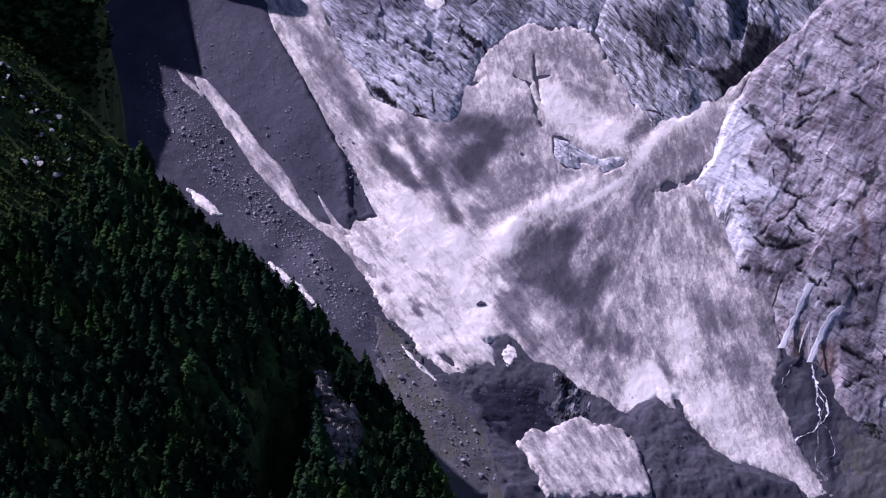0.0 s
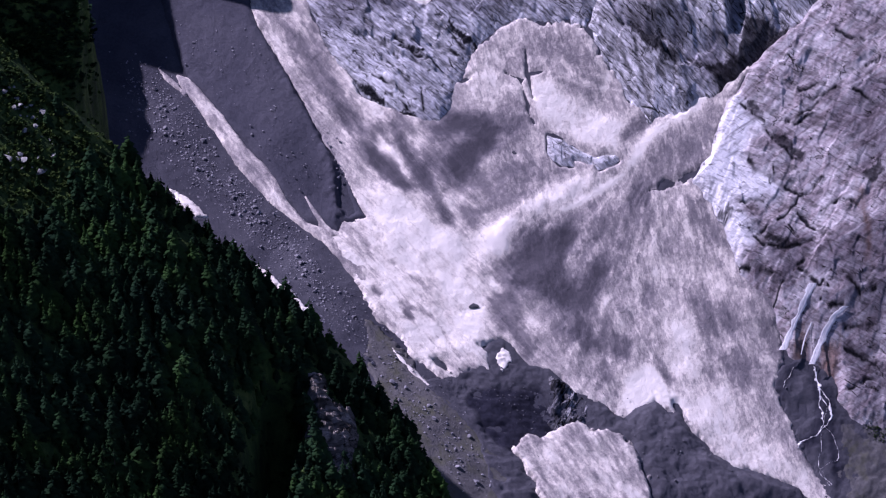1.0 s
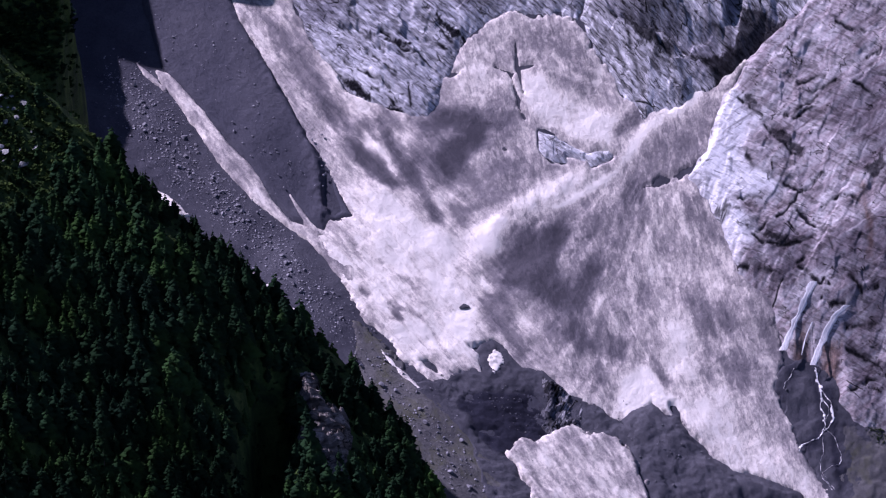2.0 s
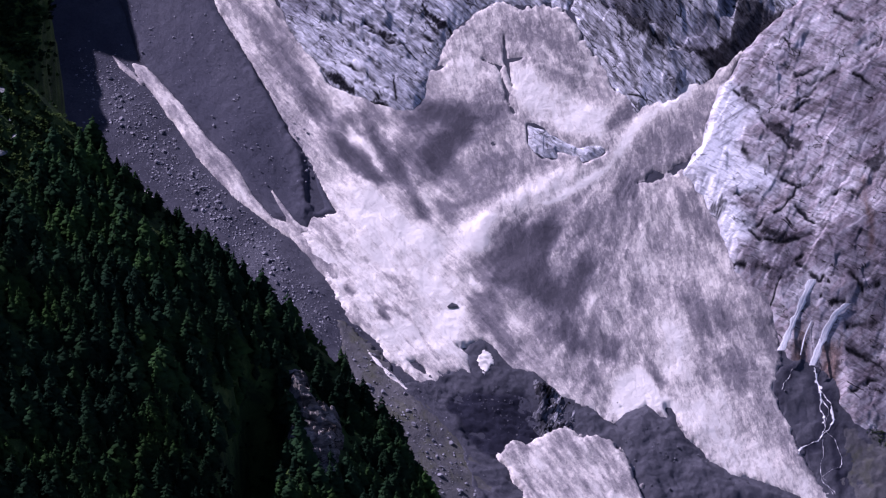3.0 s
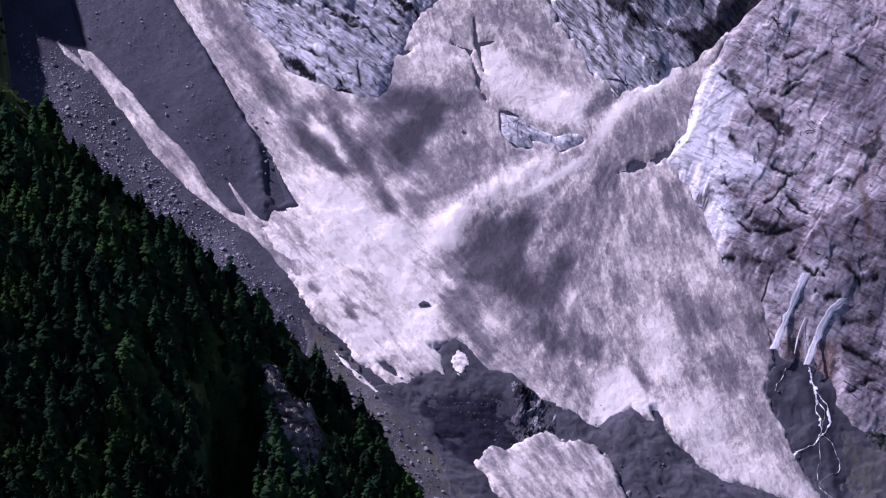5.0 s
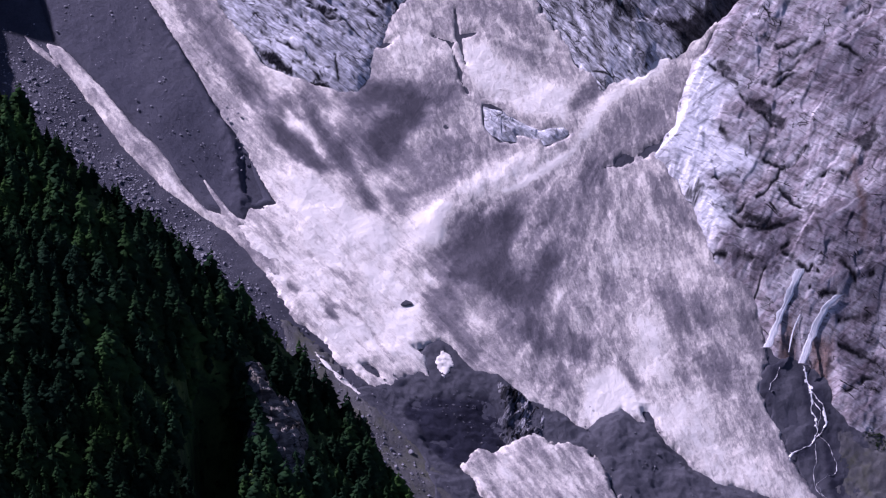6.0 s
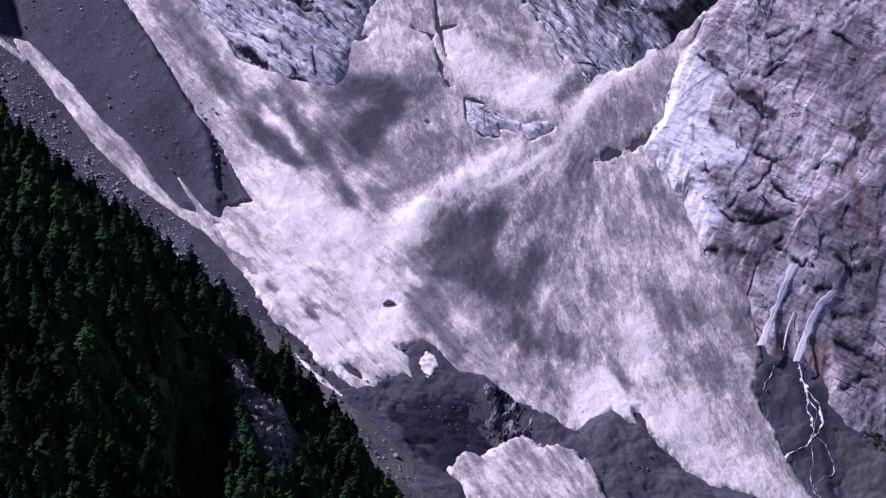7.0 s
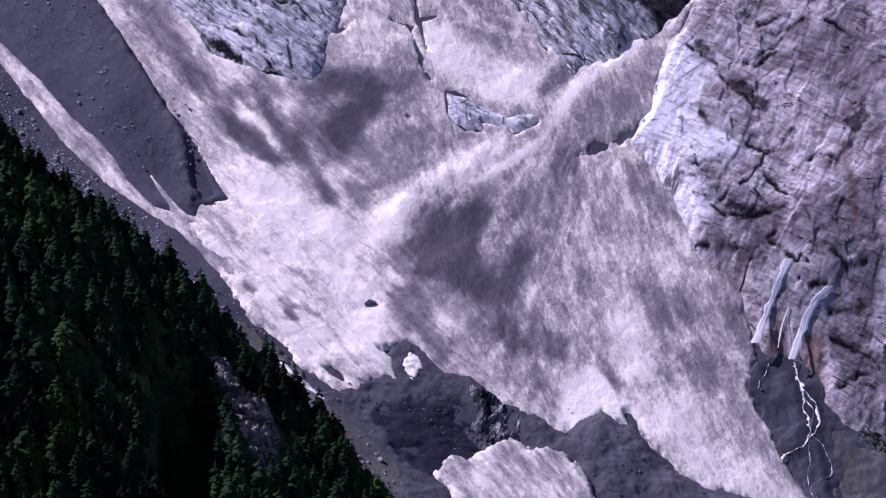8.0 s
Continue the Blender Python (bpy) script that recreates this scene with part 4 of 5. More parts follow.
snow = sheet("snow_field", SNOW_WEST + SNOW_SOUTH + SNOW_EAST + SNOW_NORTH, 0.28, 1.2, SNOW, (ROCK_WINDOW, CRACK, BRANCH, NOTCH, GAP_A, NICK),
             1.3, (0.4, 0.32), snow_detail, {"dirt": dirt, "slant": slant}, seed=4, rim=0.2,
             pieces=(("avalanche_cone", in_cone), ("west_fan", in_west), ("upper_bowl", lambda x, y: ~in_cone(x, y) & ~in_west(x, y))))
tagged(snow, "dirty grey-white avalanche snow streaked with debris", "snow field")

STRIP = [(-92.6, 59.6), (-89.0, 59.1), (-84.0, 54.2), (-78.0, 48.0), (-74.6, 43.2), (-69.6, 37.8), (-64.0, 33.2), 
    (-60.7, 29.5), (-56.7, 22.8), (-50.8, 16.8), (-45.5, 16.0), (-40.0, 15.6), (-35.7, 12.9), (-31.1, 5.2), 
    (-31.5, -4.5), (-36.2, 1.7), (-41.0, 7.3), (-45.4, 11.5), (-53.3, 16.1), (-61.3, 21.1), (-67.9, 27.8), 
    (-72.8, 32.6), (-77.9, 40.0), (-83.3, 46.7), (-88.1, 52.8), (-91.3, 56.3)]
SLIVER = [(-51.2, 24.6), (-47.6, 20.4), (-44.7, 16.8), (-40.9, 13.7), (-42.6, 13.1), (-45.9, 16.0), (-48.5, 19.6)]
THREAD = [(-98.5, 61.2), (-95.5, 59.4), (-92.1, 56.5), (-88.8, 53.4), (-89.7, 53.0), (-93.4, 56.1), (-96.7, 58.9)]
PATCH = [(13.5, -44.8), (15.4, -40.2), (17.8, -38.0), (20.2, -38.0), (23.3, -35.1), (27.2, -32.4), (32.5, -31.1), 
    (35.8, -32.2), (40.3, -30.8), (44.3, -31.3), (47.4, -33.0), (49.6, -37.1), (51.8, -41.5), (54.0, -49.3), 
    (22.2, -60.0), (19.1, -52.6), (16.1, -49.0)]
TONGUE = [(-25.0, -16.6), (-22.7, -20.1), (-17.8, -24.2), (-13.3, -27.9), (-11.0, -31.1), (-12.9, -30.1), (-18.5, -26.4), (-22.3, -22.3)]
REMNANT = [(7.9, -13.6), (9.2, -12.7), (10.7, -12.9), (11.7, -14.5), (11.5, -16.7), (10.5, -18.6), (9.1, -19.2), 
    (8.1, -17.9), (7.6, -15.9)]


RIM_A = [(-91.7, 19.6), (-87.8, 18.6), (-84.1, 16.1), (-80.3, 12.2), (-83.0, 11.7), (-87.7, 14.3)]
RIM_B = [(-64.2, -2.2), (-60.6, -4.1), (-56.3, -7.0), (-51.5, -11.7), (-48.1, -15.2), (-51.3, -13.5), (-57.1, -9.3), 
    (-61.9, -5.5)]


def patch_dirt(level, x, y):
    u, v = x + 0.7 * y, y - 0.7 * x
    return np.clip(level + 0.2 * fbm(x / 6, y / 6, 5, 0.6, 301) + 0.26 * fbm(u / 1.5, v / 6, 4, 0.6, 311), -0.1, 1)


def thin_snow(name, outline, thick, level, label, base=None, ragged=0.8, rim=0.22, pieces=()):
    ob = sheet(name, outline, thick, 1.6, SNOW, (), ragged, (0.34, 0.28), lambda x, y: 0.1 * fbm(x / 1.7, y / 1.5, 4, 0.6, 321),
               {"dirt": lambda x, y: patch_dirt(level, x, y), "slant": lambda x, y: 0.55 + 0 * x}, seed=7, base=base, rim=rim, pieces=pieces)
    return tagged(ob, label, "snow")


thin_snow("snow_strip", STRIP, 0.25, 0.3, "long narrow strip of old snow along a scree gully", ragged=0.45,
          pieces=(("upper_snow", lambda x, y: y > 30), ("lower_snow", lambda x, y: y <= 30)))
thin_snow("snow_sliver", SLIVER, 0.05, 0.35, "thin sliver of snow on grey scree", lambda x, y: slope_height(x, y) + 0.72, 0.15, 0.03)
thin_snow("snow_sliver", THREAD, 0.2, 0.3, "thin thread of snow at the shadow's edge")
SLAB_SNOW = [(-20.9, 77.1), (-17.6, 76.2), (-14.4, 76.1), (-13.4, 73.7), (-15.3, 72.8), (-18.2, 73.4), (-20.1, 74.7)]
thin_snow("snow_patch", SLAB_SNOW, 0.4, -0.1, "small white snow patch lodged on a rock slab", lambda x, y: slope_height(x, y) + 1.1 + slab_detail(x, y), 0.5)
thin_snow("snow_tongue", TONGUE, 0.3, 0.0, "narrow white tongue of snow on grey gravel")
thin_snow("snow_remnant", RIM_A, 0.1, 0.05, "white snow remnant at the foot of a spur", ragged=1.6)
thin_snow("snow_remnant", RIM_B, 0.1, 0.05, "white snow remnant at the foot of a spur", ragged=1.6)

# ---- scree, silt and moraine ----
LOBE_EDGE = [(-111.9, 105.4), (-101.1, 87.2), (-94.7, 71.6), (-90.7, 60.4), (-82.5, 53.6), (-74.9, 44.2), (-68.6, 37.9), 
    (-62.4, 31.4), (-56.4, 24.3), (-50.2, 17.6), (-44.7, 16.0), (-40.7, 14.8), (-39.9, 19.0), (-33.0, 21.2), 
    (-36.3, 26.9), (-39.9, 33.7), (-46.2, 42.0), (-52.8, 51.8), (-60.5, 63.2), (-68.4, 73.1), (-73.7, 85.6), 
    (-82.0, 102.3)]
SILT_EDGE = [(-15.2, -29.0), (-9.1, -26.1), (-2.9, -21.7), (2.6, -18.6), (6.4, -19.1), (3.6, -13.4), (5.1, -9.9), 
    (8.3, -8.6), (11.7, -9.0), (13.5, -12.3), (17.3, -15.1), (23.5, -15.3), (31.2, -20.7), (37.4, -21.6), 
    (45.4, -26.2), (48.9, -22.3), (54.6, -19.6), (59.2, -22.5), (62.3, -22.8), (66.8, -28.3), (76.5, -33.9), 
    (97.5, -38.3), (98.9, -41.9), (9.1, -65.1), (1.7, -42.1), (-9.0, -33.6)]
MOSS_EDGE = [(-30.8, -12.0), (-23.0, -16.2), (-13.7, -26.9), (-4.4, -34.8), (4.7, -42.9), (12.3, -51.4), (18.2, -61.5), 
    (-10.3, -73.5), (-22.5, -49.9), (-28.9, -30.6)]
APRON = [(90.1, -14.7), (91.0, -11.2), (93.1, -8.4), (100.3, -8.1), (104.9, -10.1), (108.9, -13.0), (109.9, -18.0), 
    (115.4, -22.5), (126.2, -23.5), (141.4, -25.9), (140.8, -40.8), (103.5, -42.1), (100.9, -32.3), (97.4, -27.7), 
    (93.6, -20.6)]


def lobe_detail(x, y):
    return 0.25 * fbm(x / 4, y / 4, 4, 0.5, 401) + 0.1 * fbm(x / 1.3, y / 1.2, 3, 0.6, 403) + 0.8 * fbm(x / 25, y / 25, 2, 0.5, 405)


LEVEE = [(-64.2, 71.0), (-59.6, 63.6), (-54.6, 55.5), (-48.1, 47.2), (-44.9, 39.9), (-42.5, 31.3), (-41.1, 23.4), (-41.0, 16.5)]


def fan_detail(x, y):
    """The fan ends in a rough levee that drops steeply towards the snow."""
    lx, ly = np.array(LEVEE[::-1]).T
    off = x - np.interp(y, ly, lx) + 2.0 * fbm(x / 5, y / 4, 5, 0.65, 407)
    high = np.interp(y, (16, 30, 55, 66, 74), (1.0, 2.0, 2.6, 2.4, 0.6))
    bank = high * (0.55 * np.exp(-((off + 1.0) / 2.2) ** 2) - smoothstep(-1.2, 3.2, off) + 0.45 * smoothstep(2.5, 7, off))
    return lobe_detail(x, y) + bank + 0.8 * fbm(x / 1.5, y / 1.3, 4, 0.65, 409) * np.exp(-((off - 0.5) / 3.5) ** 2)


WET = [(-1.2, -31.4), (1.9, -27.1), (8.0, -24.2), (15.6, -23.6), (19.9, -22.5), (23.9, -28.3), (25.5, -32.4), (23.9, -36.0), (17.1, -39.9), (12.5, -45.5), (8.9, -44.3), (3.3, -38.4)]


def wetness(x, y):
    """Silt soaked by meltwater."""
    return smoothstep(-1.3, 1.1, inside(WET, x, y) + 1.6 * fbm(x / 4, y / 4, 5, 0.6, 425))


def silt_detail(x, y):
    d1 = inside([(45.4, -26.2), (48.9, -22.6), (54.6, -20.0), (59.5, -23.1), (67.6, -28.7), (76.5, -34.2), (97.5, -38.6), 
    (91.1, -42.8), (55.2, -49.0), (49.4, -37.1), (41.9, -30.2)], x, y)
    furrow = np.abs(fbm((x + 0.8 * y) / 4.5, (y - 0.6 * x) / 11, 4, 0.5, 411))
    clear = 1 - smoothstep(-2.5, 0.5, inside(PATCH, x, y))
    return (2.4 * smoothstep(-2, 5, d1) - 1.3 * furrow * smoothstep(-4, 2, d1)) * clear + 1.4 * fbm(x / 7, y / 5, 6, 0.62, 415) + 0.45 * fbm(x / 1.7, y / 1.3, 4, 0.62, 419) - 0.05 - 0.5 * wetness(x, y)


tagged(sheet("scree_fan", LOBE_EDGE, 0.6, 2.2, LOBE, detail=fan_detail, seed=11, ragged=0.5), "smooth fan of fine dark grey scree", "scree", kind="structure")
tagged(sheet("debris_mound", SILT_EDGE, 0.15, 2.5, SILT, detail=silt_detail, attrs={"darkened": wetness}, seed=12, ragged=1.0, rim=0.25), "dark silty debris mound below the snow", "debris", kind="structure")
def silt_top(x, y):
    return slope_height(x, y) + 0.4 + silt_detail(x, y)


thin_snow("snow_patch", PATCH, 0.2, 0.25, "detached patch of streaked dirty snow on dark debris", lambda x, y: slope_height(x, y) + 1.05 + 0.5 * fbm(x / 6, y / 5, 4, 0.5, 331), 2.0,
          pieces=(("pale_snow", lambda x, y: x + 0.8 * y < -8 + 3 * fbm(x / 5, y / 5, 3, 0.5, 333)), ("streaked_snow", lambda x, y: x + 0.8 * y >= -8 + 3 * fbm(x / 5, y / 5, 3, 0.5, 333))))
thin_snow("snow_remnant", REMNANT, 0.02, -0.1, "small white snow remnant ringed by dark debris", lambda x, y: silt_top(x, y) + 0.12, 1.3, 0.04)
tagged(sheet("moraine_bank", MOSS_EDGE, 0.1, 5.0, MOSSY, detail=lobe_detail, seed=13, ragged=3.0, rim=0.05), "grey gravel bank with sparse moss", "moraine", kind="structure")
LEDGE_EDGE = [(22.5, -17.9), (27.3, -18.6), (32.7, -20.8), (34.5, -25.5), (32.5, -31.0), (26.6, -35.2), (23.2, -31.8), 
    (24.3, -24.3)]
ledge = sheet("rock_ledge", LEDGE_EDGE, 0.3, 1.5, LEDGE, detail=lambda x, y: 0.5 + silt_detail(x, y) + 0.8 * wetness(x, y) + rock_relief(x, y, 60, 2.4, 0.9, 661), smooth=False, seed=33, ragged=2.0, step=(0.3, 0.25))
tagged(ledge, "dark cracked rock ledge at the edge of a wet hollow", "rock ledge")
MEADOW_FOOT = [(108.3, -18.9), (115.3, -22.7), (126.1, -23.8), (141.4, -26.1), (140.8, -40.8), (110.6, -41.5), (108.6, -27.2)]
tagged(sheet("grassy_bank", MEADOW_FOOT, 0.5, 3.0, MOSSY, detail=silt_detail, seed=15, ragged=3.0, rim=0.05), "gravel bank with sparse grass under the cliff", "moraine", kind="structure")


def stream_bed(x, y):
    return np.clip(0.9 * clefts(x, y, [[(101.8, -10.6), (103.5, -15.7), (104.2, -21.5), (102.7, -26.2), (98.0, -28.2)], [(105.0, -15.7), (107.3, -21.4), (107.6, -28.4), (108.6, -34.3)], [(95.6, -10.0), (91.9, -15.9)]], 1.0, 2.2), 0, 0.85)


tagged(sheet("stream_apron", APRON, 0.2, 3.0, SILT, detail=silt_detail, attrs={"darkened": stream_bed}, seed=14, ragged=2.2, rim=0.15), "dark gravel apron at the foot of the waterfalls", "gravel", kind="structure")

# ---- wooded spur ----
spur = new("wooded_spur", grid_mesh("wooded_spur", spaced(-165, 15, 1.1, 320), spaced(-240, 30, 1.1, 260), spur_height, GRASS))
tagged(spur, "steep grassy mountain spur in shade", "hillside", kind="structure")


# ---- conifers ----
def conifer(seed, tall):
    """Verts and triangles of a spruce's trunk and of its crown: whorls of drooping boughs with gaps."""
    rng = np.random.default_rng(seed)
    tv, tf = [], []
    for k, z in enumerate((-0.8, tall * 0.5, tall * 0.97)):
        r = (0.16, 0.09, 0.015)[k] * tall / 7
        for a in range(6):
            tv.append((r * math.cos(a * 1.047), r * math.sin(a * 1.047), z))
    for k in range(2):
        for a in range(6):
            i, j = 6 * k + a, 6 * k + (a + 1) % 6
            tf += [(i, j, j + 6), (i, j + 6, i + 6)]
    cv, cf = [], []
    whorls, wide = 12, tall * rng.uniform(0.34, 0.48)
    lean = rng.uniform(0, 6.28)
    for k in range(whorls):
        u = k / (whorls - 1)
        z, r = tall * (0.07 + 0.9 * u), wide * (1 - u) ** 0.8 + 0.1
        for b in range(8 if u < 0.7 else 5):
            if rng.random() < 0.1:
                continue
            a = rng.uniform(0, 6.28)
            rr = r * rng.uniform(0.65, 1.15) * (1 + 0.15 * math.cos(a - lean))
            zz, droop, w = z + rng.uniform(-0.2, 0.2), rr * rng.uniform(0.2, 0.55), rr * rng.uniform(0.32, 0.5)
            c, s = math.cos(a), math.sin(a)

            def spot(f, side, up):
                return (c * f * rr - s * side * w, s * f * rr + c * side * w, zz + up)

            n = len(cv)
            cv += [spot(0.02, 0, 0.25), spot(0.55, 1, -0.5 * droop), spot(1.0, 0.1, -droop), spot(0.55, -1, -0.5 * droop),
                   spot(0.6, 0, 0.05 * rr - 0.3 * droop), spot(0.45, 0, -droop * 0.9 - 0.15)]
            cf += [(n, n + 4, n + 1), (n + 1, n + 4, n + 2), (n + 2, n + 4, n + 3), (n + 3, n + 4, n), (n + 1, n + 2, n + 5), (n + 2, n + 3, n + 5)]
    n = len(cv)
    cv += [(0.12, 0, tall * 0.9), (-0.06, 0.1, tall * 0.9), (-0.06, -0.1, tall * 0.9), (0, 0, tall * 1.02)]
    cf += [(n, n + 1, n + 3), (n + 1, n + 2, n + 3), (n + 2, n, n + 3)]
    return np.array(tv), np.array(tf), np.array(cv), np.array(cf)


def joined(name, shapes, places, material, smooth=False):
    """One mesh of many small pieces: shapes are (verts, triangles), places (kind, x, y, z, turn, sx, sz)."""
    vs, fs, n = [], [], 0
    for kind, x, y, z, turn, sx, sz in places:
        v, f = shapes[kind]
        c, s = math.cos(turn), math.sin(turn)
        w = np.stack([(v[:, 0] * c - v[:, 1] * s) * sx + x, (v[:, 0] * s + v[:, 1] * c) * sx + y, v[:, 2] * sz + z], 1)
        vs.append(w)
        fs.append(f + n)
        n += len(v)
    return mesh_of(name, np.concatenate(vs), np.concatenate(fs), material, smooth)


KINDS = [conifer(k, h) for k, h in enumerate((6.2, 7.0, 7.8, 6.6, 8.4, 5.4))]
models = []
for tv, tf, cv, cf in KINDS:
    models.append((mesh_of("trunk", tv, tf, BARK), mesh_of("crown", cv, cf, NEEDLES)))

OUTCROP = [(-39.2, -123.8), (-35.5, -117.3), (-33.2, -124.5), (-31.1, -128.0), (-26.9, -126.1), (-25.3, -134.0), 
    (-26.3, -147.6), (-24.9, -152.9), (-28.6, -160.5), (-31.5, -157.2), (-33.7, -150.4), (-37.7, -148.3), 
    (-38.4, -145.2), (-36.1, -137.2), (-38.2, -133.8)]
rng = np.random.default_rng(7)
gx, gy = np.meshgrid(np.arange(-150, 14, 2.7), np.arange(-262, -66, 2.8))
gx, gy = gx + rng.uniform(-1.3, 1.3, gx.shape), gy + rng.uniform(-1.4, 1.4, gy.shape)
gz = spur_height(gx, gy)
clear = (inside(OUTCROP, gx, gy) > -0.8) & (rng.random(gx.shape) > 0.16)
hollow = np.exp(-(((gx - HOLLOW[0]) / 5) ** 4) - ((gy - HOLLOW[1]) / 28) ** 4) > 0.3
glade = np.exp(-(((gx - GLADE[0]) / 13) ** 2) - ((gy - GLADE[1]) / 9) ** 2 + 0.8 * fbm(gx / 7, gy / 7, 3, 0.5, 507))
meadow = smoothstep(-91, -104, gx - 0.35 * (gy + 105) + 6 * fbm(gx / 12, gy / 12, 3, 0.5, 501))
wood = rng.random(gx.shape) < (0.93 - 0.9 * np.maximum(meadow, np.clip(glade, 0, 0.85))) * (0.75 + 0.5 * fbm(gx / 16, gy / 16, 3, 0.5, 505))
rim = np.interp(gx, EDGE_X, EDGE_Y)
ok = wood & ~clear & ~hollow & (gy < rim + 4.5)
front, rest = [], []
order = rng.permutation(np.flatnonzero(ok.ravel()))
for i in order:
    x, y, z = gx.ravel()[i], gy.ravel()[i], gz.ravel()[i]
    kind, turn = int(rng.integers(len(KINDS))), rng.uniform(0, 6.28)
    grow = rng.uniform(0.55, 1.25) * (1 - 0.25 * float(meadow.ravel()[i]))
    row = (kind, x, y, z, turn, grow * rng.uniform(0.85, 1.15), grow)
    at_rim = y > rim.ravel()[i] - 13 and -118 < x < 8
    (front if at_rim and len(front) < 280 else rest).append(row)
for kind, x, y, z, turn, sx, sz in front:
    tree = new("spruce_tree")
    tree.matrix_basis = Matrix.LocRotScale((x, y, z), Euler((0, 0, turn)), (sx, sx, sz))
    part("trunk", models[kind][0], tree)
    part("crown", models[kind][1], tree)
    tagged(tree, "dark green spruce tree on the edge of a steep spur", "tree", "spruces along the spur's edge")
crowns = new("spruce_forest", joined("spruce_forest", [(k[2], k[3]) for k in KINDS], rest, NEEDLES, True))
tagged(crowns, "dense dark spruce forest on a steep slope", "forest", kind="stuff")
part("trunks", joined("trunks", [(k[0], k[1]) for k in KINDS], rest, BARK), crowns)

# low shrubs and tufts in the meadow and between the trees
bush = []
for seed in range(4):
    r2 = np.random.default_rng(900 + seed)
    v, f = [], []
    for _ in range(16):
        a, e, l = r2.uniform(0, 6.28), r2.uniform(0.2, 1.3), r2.uniform(0.5, 1.0)
        d = np.array((math.cos(a) * math.cos(e), math.sin(a) * math.cos(e), math.sin(e)))
        side = np.array((-math.sin(a), math.cos(a), 0)) * 0.28
        n = len(v)
        v += [d * 0.1, d * l * 0.7 + side, d * l, d * l * 0.7 - side]
        f += [(n, n + 1, n + 2), (n, n + 2, n + 3)]
    bush.append((np.array(v), np.array(f)))
bx, by = rng.uniform(-150, 0, 5200), rng.uniform(-250, -70, 5200)
here = by < np.interp(bx, EDGE_X, EDGE_Y) + 3
bx, by = bx[here], by[here]
bz = spur_height(bx, by)
low = 1 - 0.6 * smoothstep(-88, -104, bx - 0.35 * (by + 105))
spots = [(int(rng.integers(4)), bx[i], by[i], bz[i], rng.uniform(0, 6.28), g, g * 0.6) for i, g in enumerate(low * rng.uniform(0.5, 1.5, len(bx)))]
tagged(new("shrubs", joined("shrubs", bush, spots, NEEDLES)), "low green shrubs scattered over the grassy spur", "shrubs", kind="stuff")

mx, my = rng.uniform(-165, -78, 12000), rng.uniform(-150, -58, 12000)
turf = rng.random(12000) < smoothstep(-84, -98, mx - 0.35 * (my + 105)) * (0.55 + 0.9 * fbm(mx / 6, my / 6, 3, 0.5, 511))
mx, my = mx[turf], my[turf]
mz = spur_height(mx, my)
clumps = [(int(rng.integers(4)), mx[i], my[i], mz[i], rng.uniform(0, 6.28), g, g * 0.6) for i, g in enumerate(rng.uniform(0.6, 1.7, len(mx)))]
tagged(new("grass_tufts", joined("grass_tufts", bush, clumps, TUFTS)), "clumps of green alpine grass on a steep meadow", "grass", kind="stuff")

nx, ny = rng.uniform(-180, -98, 3200), rng.uniform(-64, -30, 3200)
nz = spur_height(nx, ny)
knolls = [(int(rng.integers(4)), nx[i], ny[i], nz[i], rng.uniform(0, 6.28), g, g * 0.8) for i, g in enumerate(rng.uniform(0.8, 2.6, 3200))]
tagged(new("shrubs", joined("shrubs", bush, knolls, NEEDLES)), "dark dwarf pines on a shaded knoll", "shrubs", kind="stuff")

bank = [(116.2, -19.8), (118.2, -21.7), (119.9, -24.2), (122.1, -27.0)]
k = rng.integers(len(bank) - 1, size=90)
f = rng.random(90)
p = np.array(bank)
ux = p[k, 0] * (1 - f) + p[k + 1, 0] * f + rng.normal(0, 1.0, 90)
uy = p[k, 1] * (1 - f) + p[k + 1, 1] * f + rng.normal(0, 1.3, 90)
uz = slope_height(ux, uy) + 0.3
tufts = [(int(rng.integers(4)), ux[i], uy[i], uz[i], rng.uniform(0, 6.28), 0.5, 0.35) for i in range(90)]
tagged(new("shrubs", joined("shrubs", bush, tufts, TUFTS)), "low green shrubs at the foot of a cliff", "shrubs", kind="stuff")

crag = sheet("rock_outcrop", OUTCROP, 0.5, 2.0, CRAG, detail=lambda x, y: 1.8 + rock_relief(x, y, 30, 2.6, 1.3, 601) - 1.2 * smoothstep(0.0, 0.5, fbm(x / 4, y / 4, 3, 0.5, 605)), step=(0.35, 0.4), smooth=False,
             seed=21, base=spur_height)
tagged(crag, "weathered grey rock outcrop among spruces", "rock outcrop")


# ---- boulders ----
def stone_mesh(name, seed, material, rounds=2):
    bm = bmesh.new()
    bmesh.ops.create_icosphere(bm, subdivisions=rounds, radius=0.5)
    r2 = random.Random(seed)
    planes = [(Vector((r2.uniform(-1, 1), r2.uniform(-1, 1), r2.uniform(-1, 1))).normalized(), r2.uniform(0.16, 0.36)) for _ in range(11)]
    for v in bm.verts:
        for n, d in planes:
            over = v.co.dot(n) - d
            if over > 0:
                v.co -= n * over
        v.co *= 1 + 0.12 * noise.noise(v.co * 3 + Vector((seed, 0, 0)))
        v.co.z *= 0.75
    me = bpy.data.meshes.new(name)
    bm.to_mesh(me)
    bm.free()
    me.materials.append(material)
    return me


